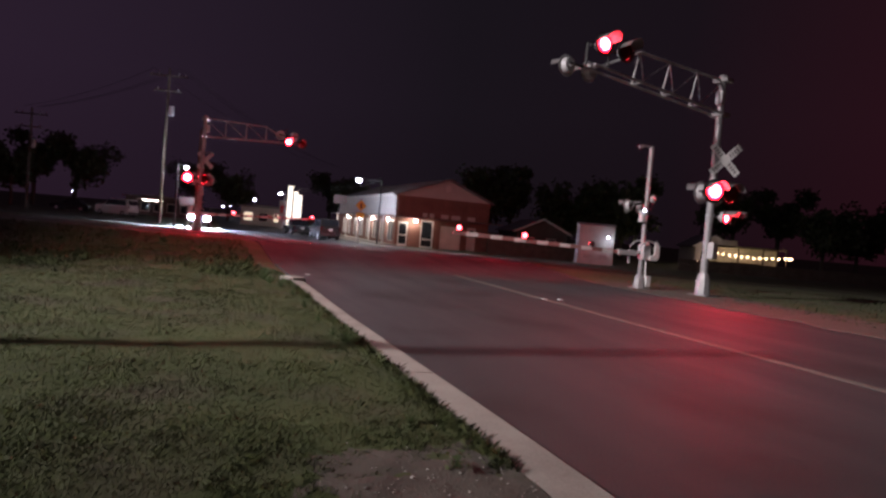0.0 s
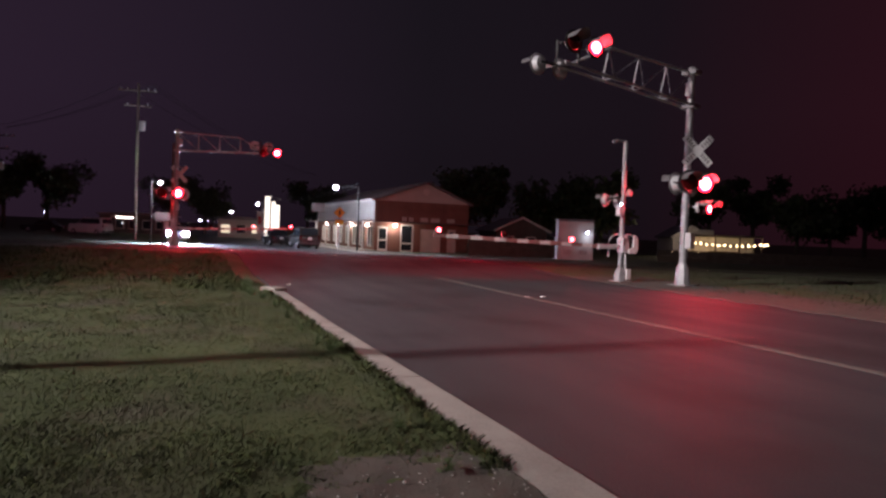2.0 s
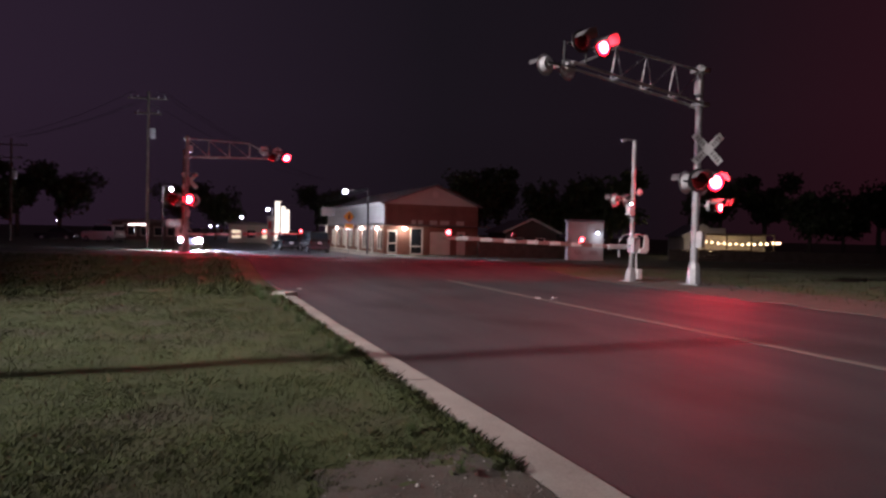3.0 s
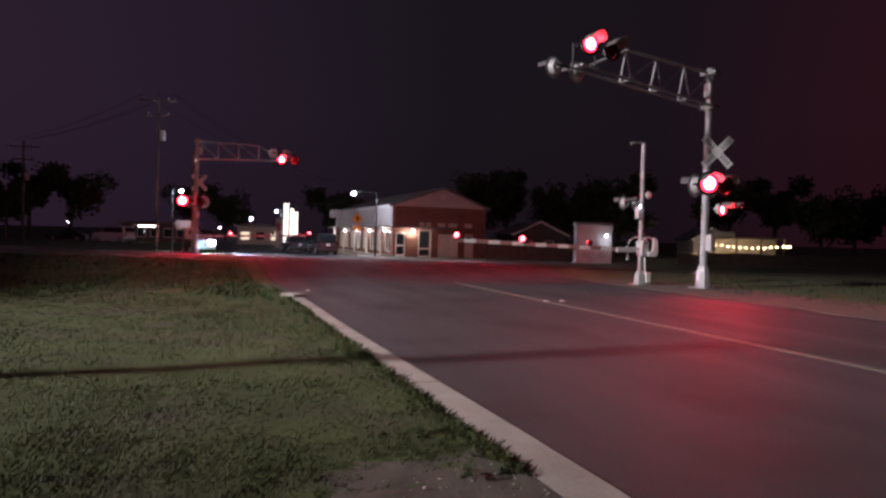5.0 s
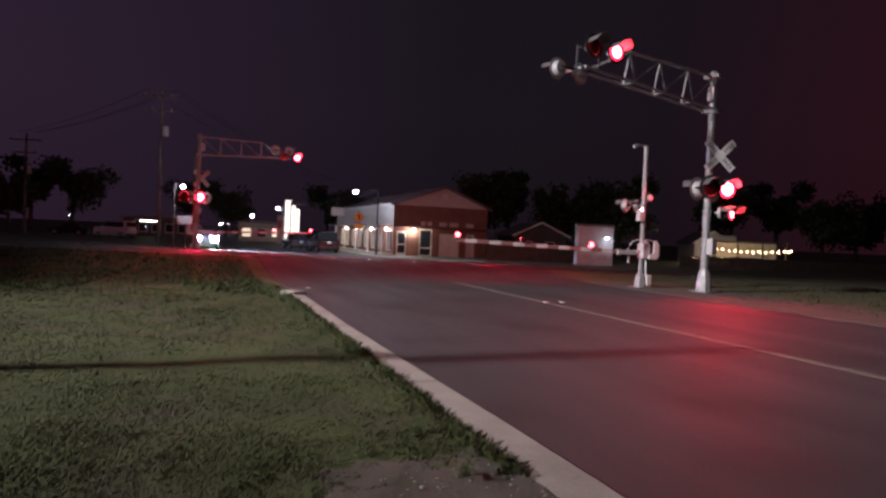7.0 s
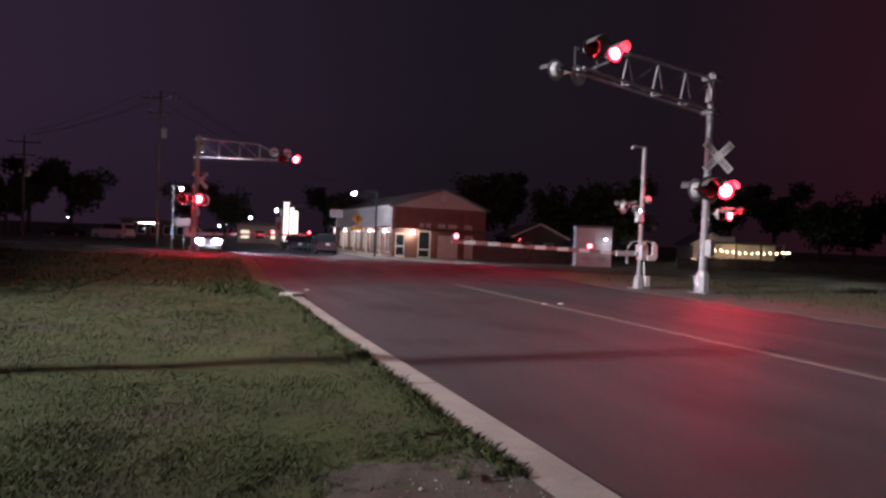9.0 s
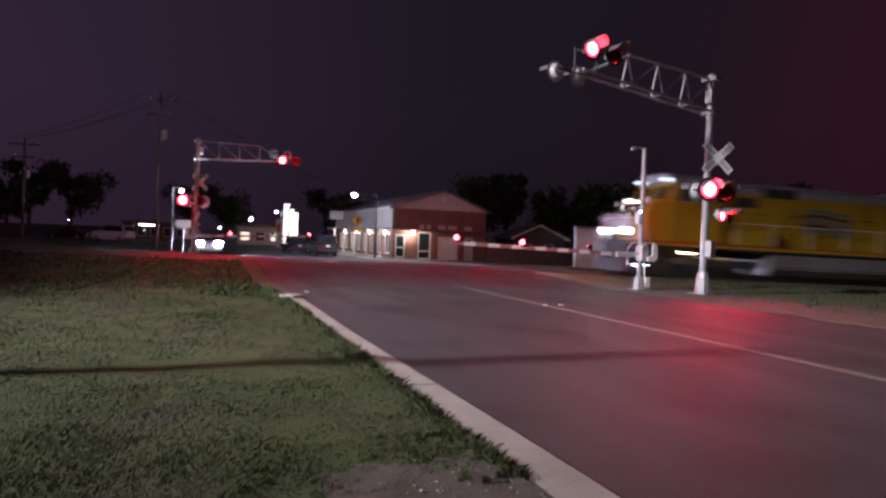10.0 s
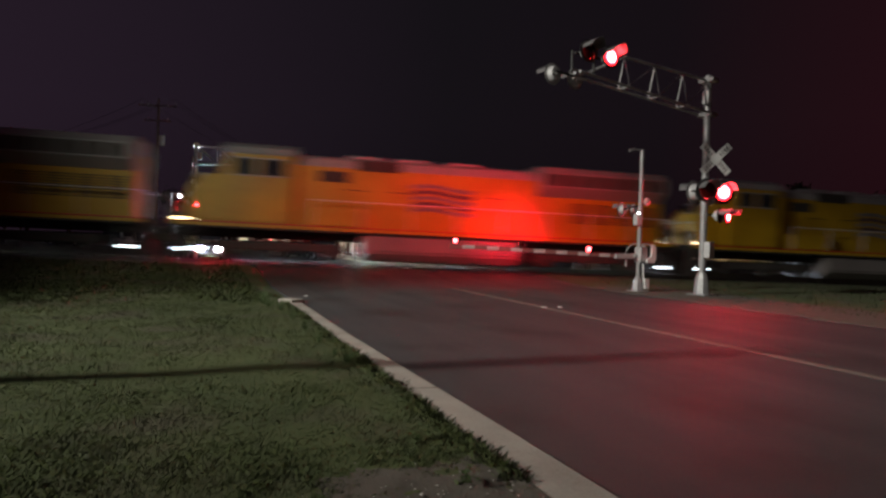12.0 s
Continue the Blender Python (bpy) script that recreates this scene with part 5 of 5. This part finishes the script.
TREES = [tree(11, 11.5, 4.6, "dark leafy tree against the night sky"), tree(12, 8.0, 4.2, "round dark leafy tree against the night sky"), tree(13, 12.0, 3.9, "tall narrow dark tree against the night sky")]
for k, (x_, y_) in enumerate(((5.2, 84.0), (13.5, 74.0), (9.0, 90.0))):
    TREES[k].matrix_world = pose(x_, y_, -0.45, 0, 0, k * 70)
for k, (n_, x_, y_, a_) in enumerate(((1, 17.5, 68, 40), (0, 21.5, 78, 120), (0, 37, 82, 210), (1, 44, 74, 300), (2, 47, 90, 10), (1, 52, 80, 80), (0, 60, 85, 30),
                                      (0, -52, 88, 30), (1, -58, 84, 150), (2, -63, 96, 60), (0, -70, 92, 250), (1, -36, 104, 10), (0, -44, 112, 200), (1, -16, 104, 90), (0, -22, 118, 10), (1, -1, 108, 70))):
    copy_thing(TREES[n_], pose(x_, y_, height(x_, y_), 0, 0, a_))


# ---- overhead wires ----
def wire(a, b, sag):
    pts = [tuple(Vector(a).lerp(Vector(b), i / 14) - Vector((0, 0, sag * 4 * (i / 14) * (1 - i / 14)))) for i in range(15)]
    tagged(one("overhead_wire", lambda bm: bar(bm, pts, 0.018, 5), BLACK), "thin black overhead wire between poles", "wire", "overhead wires")


for dx_ in (-1.5, 0.9, 1.5):
    wire((-27.2 + dx_, 60.0, 14.1), (-46.6 + dx_ * 0.6, 70.0, 10.9), 0.5)
    wire((-27.2 + dx_, 60.0, 14.1), (-24 + dx_, 130.0, 12.0), 1.2)

for k_ in (0.0, 0.25):
    wire((-5.75, 53.3, 4.95 + k_), (-19.6, 79.5, 4.6 + k_), 0.5)

# ---- verge: bare patch, grass, weeds, stones ----


def dirt_patch(cx, cy, r, seed):
    verts, faces = [], []
    rings, seg = 9, 110
    for i in range(rings + 1):
        for j in range(seg):
            a = j * 6.2832 / seg
            rr = r * i / rings * (1 + 0.35 * noise.noise((math.cos(a) * 1.3, math.sin(a) * 1.3, seed)) * i / rings + 0.28 * noise.noise((math.cos(a) * 7, math.sin(a) * 7, seed)) * (i / rings) ** 2)
            x, y = cx + rr * math.cos(a), cy + rr * math.sin(a)
            v = road_uv(x, y)[1]
            if v > -5.58:
                x, y = x - (v + 5.58) * V2[0], y - (v + 5.58) * V2[1]
            z = verge_z(x, y) + 0.009 + 0.014 * noise.noise((x * 6, y * 6, 1)) - 0.01 * (i / rings) ** 3
            if i == rings:
                z -= 0.03
            verts.append((x, y, z))
    for i in range(rings):
        for j in range(seg):
            k = (j + 1) % seg
            faces.append((i * seg + j, i * seg + k, (i + 1) * seg + k, (i + 1) * seg + j))
    tagged(raw("bare_soil", verts, faces, DIRT), "bare gravelly soil between kerb and grass", kind="structure")


dirt_patch(0.2, 3.15, 1.0, 3)
strip("shoulder", 5.2, 8.4, -16, 6.0, 0.4, 0.012, 0.08, DIRT, "pale dirt shoulder beside the road", wave=0.35)
strip("pavement", 5.32, 7.2, 18.0, 110, 0.8, 0.02, 0.1, CONCRETE, "pale concrete pavement beyond the crossing", wave=0.04)


def make_apron(u0, u1, v0, v1, lab, material, name, inner=None):
    """Paving that widens beside the road past the crossing; with inner, only a band along its outer edge."""
    verts, faces = [], []
    n, cols = 44, 8
    for i in range(n + 1):
        u = u0 + (u1 - u0) * i / n
        edge = v0 + (v1 - v0) * ease(0, 16, u - u0)
        lo_ = edge - inner if inner else v0 - 0.25
        for j in range(cols + 1):
            x, y = road_at(u, lo_ + (edge - lo_) * j / cols)
            verts.append((x, y, height(x, y) + (0.030 if inner else 0.006)))
    k, base = cols + 1, len(verts)
    verts += [(x, y, z - 0.12) for x, y, z in verts]
    for i in range(n):
        faces += [(i * k + j, i * k + j + 1, (i + 1) * k + j + 1, (i + 1) * k + j) for j in range(cols)]
        faces += [(i * k + j, (i + 1) * k + j, (i + 1) * k + j + base, i * k + j + base) for j in (0, cols)]
    raw(name, verts, faces, material, None, lab, "structure")


make_apron(6.0, 39.0, 5.3, 8.9, "worn grey asphalt apron before the shop", ASPHALT, "apron")
make_apron(15.6, 39.0, 7.6, 9.1, "pale concrete edge of the apron", CONCRETE, "apron_edge", 0.4)


def bare(x, y):
    return (x - 0.2) ** 2 + (y - 3.15) ** 2 < (0.64 + 0.35 * noise.noise((x * 2.2, y * 2.2, 3)) + 0.6 * noise.noise((x * 11, y * 11, 6))) ** 2


def grass(name, count, r0, r1, a0, a1, tall, seed, lab, keep):
    rs = np.random.RandomState(seed)
    ang = np.radians(rs.uniform(a0, a1, count))
    rr = rs.uniform(0, 1, count) ** 1.25 * (r1 - r0) + r0
    xs, ys = rr * np.sin(ang), rr * np.cos(ang)
    lean, turn, ht = rs.normal(0, 0.55, (count, 2)), rs.uniform(0, 6.28, count), rs.uniform(0.5, 1.2, count)
    verts, faces = [], []
    for i in range(count):
        x, y = float(xs[i]), float(ys[i])
        if not keep(x, y):
            continue
        tuft = noise.noise((x * 2.6, y * 2.6, 5)) * 0.6 + noise.noise((x * 0.7, y * 0.7, 9)) * 0.7
        h = tall * ht[i] * (1.0 + 0.7 * tuft)
        if h < tall * 0.12:
            continue
        z = verge_z(x, y) - 0.005
        w = 0.0011 + 0.00036 * rr[i]
        c, s = math.cos(turn[i]) * w, math.sin(turn[i]) * w
        b = len(verts)
        lx, ly = lean[i] * h
        verts += [(x - c, y - s, z), (x + c, y + s, z), (x + c * 0.6 + lx * 0.4, y + s * 0.6 + ly * 0.4, z + h * 0.6), (x + lx, y + ly, z + h)]
        faces += [(b, b + 1, b + 2), (b, b + 2, b + 3)]
    ob = tagged(raw(name, verts, faces, BLADE, label=lab, kind="stuff"), category="grass")
    # blades are thin and pass light: their shading follows the lie of the turf
    nr = np.repeat(rs.normal(0, 0.13, (len(verts) // 4, 3)) + (0, 0, 1), 4, axis=0)
    nr /= np.linalg.norm(nr, axis=1)[:, None]
    for p in ob.data.polygons:
        p.use_smooth = True
    ob.data.normals_split_custom_set_from_vertices([tuple(n) for n in nr])


grass("grass", 380000, 2.2, 17, -46, 22, 0.024, 1, "uneven tufty green grass on the verge", lambda x, y: road_uv(x, y)[1] < -5.58 and not bare(x, y))
grass("grass", 260000, 3.0, 16, -20, 36, 0.055, 7, "longer grass that hangs over the kerb", lambda x, y: -5.74 < road_uv(x, y)[1] < -5.56 and road_uv(x, y)[0] > -9.4 and not bare(x, y))
grass("grass", 60000, 2.0, 4.8, -40, 36, 0.036, 11, "thin grass round the bare soil", lambda x, y: 0.5 < (x - 0.2) ** 2 + (y - 3.15) ** 2 < 1.7 and road_uv(x, y)[1] < -5.58 and noise.noise((x * 9, y * 9, 4)) > 0.02)
grass("grass", 85000, 11.5, 40, -46, -2, 0.08, 2, "rough grass towards the track", lambda x, y: math.hypot(x, y) > 15 + 5 * noise.noise((x * 0.35, y * 0.35, 2)) and road_uv(x, y)[1] < -5.9 and abs(track_sn(x, y)[1]) > 2.6)
grass("grass", 7000, 11, 34, 14, 46, 0.08, 4, "thin rough grass by the signal masts", lambda x, y: road_uv(x, y)[1] > 6.6 and abs(track_sn(x, y)[1]) > 2.4)


def weed(x, y, size, seed):
    rnd = random.Random(seed)
    verts, faces = [], []
    z0 = verge_z(x, y)
    for _ in range(int(60 * size / 0.25)):
        a, r = rnd.uniform(0, 6.28), rnd.uniform(0.0, size * 0.55)
        h = size * rnd.uniform(0.15, 1.0) * (1 - 0.5 * r / size)
        p = Vector((x + r * math.cos(a), y + r * math.sin(a), z0 + h))
        d = Vector((math.cos(a), math.sin(a), rnd.uniform(-0.3, 0.8))).normalized() * rnd.uniform(0.02, 0.045)
        e = d.cross(Vector((0, 0, 1))).normalized() * 0.016
        b = len(verts)
        verts += [tuple(p), tuple(p + d * 0.5 + e), tuple(p + d), tuple(p + d * 0.5 - e)]
        faces.append((b, b + 1, b + 2, b + 3))
        verts += [(x + r * 0.2 * math.cos(a), y + r * 0.2 * math.sin(a), z0), (x + r * 0.2 * math.cos(a) + 0.006, y + r * 0.2 * math.sin(a), z0), tuple(p)]
        faces.append((b + 4, b + 5, b + 6))
    tagged(raw("weed", verts, faces, WEED), "leafy dark green weed at the kerb's edge", "weed", "weeds along the kerb")


for k, (u_, off, s_) in enumerate(((-8.45, 0.25, 0.13), (-5.6, 0.10, 0.22), (-5.2, 0.16, 0.18), (-9.3, 0.24, 0.14), (-4.2, 0.16, 0.16),
                                   (-3.0, 0.16, 0.2), (-1.6, 0.16, 0.2), (-0.4, 0.2, 0.24), (0.3, 0.35, 0.34), (1.1, 0.4, 0.3), (1.9, 0.3, 0.28), (2.8, 0.2, 0.25))):
    x_, y_ = road_at(u_, -5.70 - off)
    weed(x_, y_, s_, 40 + k)


def pebbles():
    rs = np.random.RandomState(8)
    verts, faces = [], []
    for i in range(420):
        x, y = 0.05 + rs.normal(0, 0.75), 3.3 + rs.normal(0, 0.6)
        if road_uv(x, y)[1] > -5.60 or not bare(x, y):
            continue
        r = float(rs.choice([0.004, 0.006, 0.009, 0.014], p=[0.45, 0.33, 0.17, 0.05]))
        z = verge_z(x, y) + 0.014
        b, a = len(verts), rs.uniform(0, 6.28)
        for q in range(5):
            verts.append((x + r * math.cos(a + q * 1.257) * rs.uniform(0.7, 1.2), y + r * math.sin(a + q * 1.257), z))
        for q in range(5):
            verts.append((x + 0.6 * r * math.cos(a + q * 1.257), y + 0.6 * r * math.sin(a + q * 1.257), z + r * 0.7))
        faces += [(b + q, b + (q + 1) % 5, b + 5 + (q + 1) % 5, b + 5 + q) for q in range(5)] + [tuple(b + 5 + q for q in range(5))]
    tagged(raw("gravel", verts, faces, STONE, label="scattered pale gravel", kind="stuff"), category="gravel")


pebbles()


def road_stud(u, v):
    x, y = road_at(u, v)
    ob = one("road_stud", lambda bm: box(bm, (0, 0, 0.008), (0.1, 0.1, 0.018), bevel=0.006), WHITE, road, "small pale reflective stud")
    ob.matrix_world = pose(x, y, height(x, y), 0, 0, ROAD_TURN)


for u_, v_ in ((0.0, 0.0), (0.0, 0.42), (3.0, -4.9), (-12.0, 0.0)):
    road_stud(u_, v_)


# ---- what moves ----
BEATS = (0.41, 1.06, 1.66, 2.27, 2.88, 3.49, 4.11, 4.73, 5.33, 5.92, 6.56, 7.15, 7.78, 8.36, 8.95, 9.63, 10.24, 10.84, 11.41)


def flash_rows(lens, second):
    """The lens turns its glowing face out or in at each beat."""
    base = Matrix.Translation(lens.matrix_local.translation)
    rows, angle, out = [(0.0, 180.0 if second else 0.0)], (180.0 if second else 0.0), not second
    for b in BEATS:
        f0 = round(b * FPS) - 1
        for i in range(4):
            rows.append(((f0 + i) / FPS, angle + 60 * i))
        angle += 180
    rows.append((12.0, angle))
    return [(t, base @ Matrix.Rotation(radians(a), 4, "Z")) for t, a in rows]


def motions():
    for lens, second in LENSES:
        walk(lens, flash_rows(lens, second))
    for k, e in enumerate(ENGINES):
        walk(e, [(i * 0.1, train_pose(i * 0.1, k)) for i in range(0, 124)])
        for w in e.children:
            if w.name.startswith("wheelset"):
                at = Matrix.Translation(w.matrix_local.translation)
                walk(w, [(i / FPS, at @ Matrix.Rotation(radians(78.0 * i), 4, "Y")) for i in range(0, 361)])
    for mover, rows in MOVERS:
        walk(mover, rows)


motions()
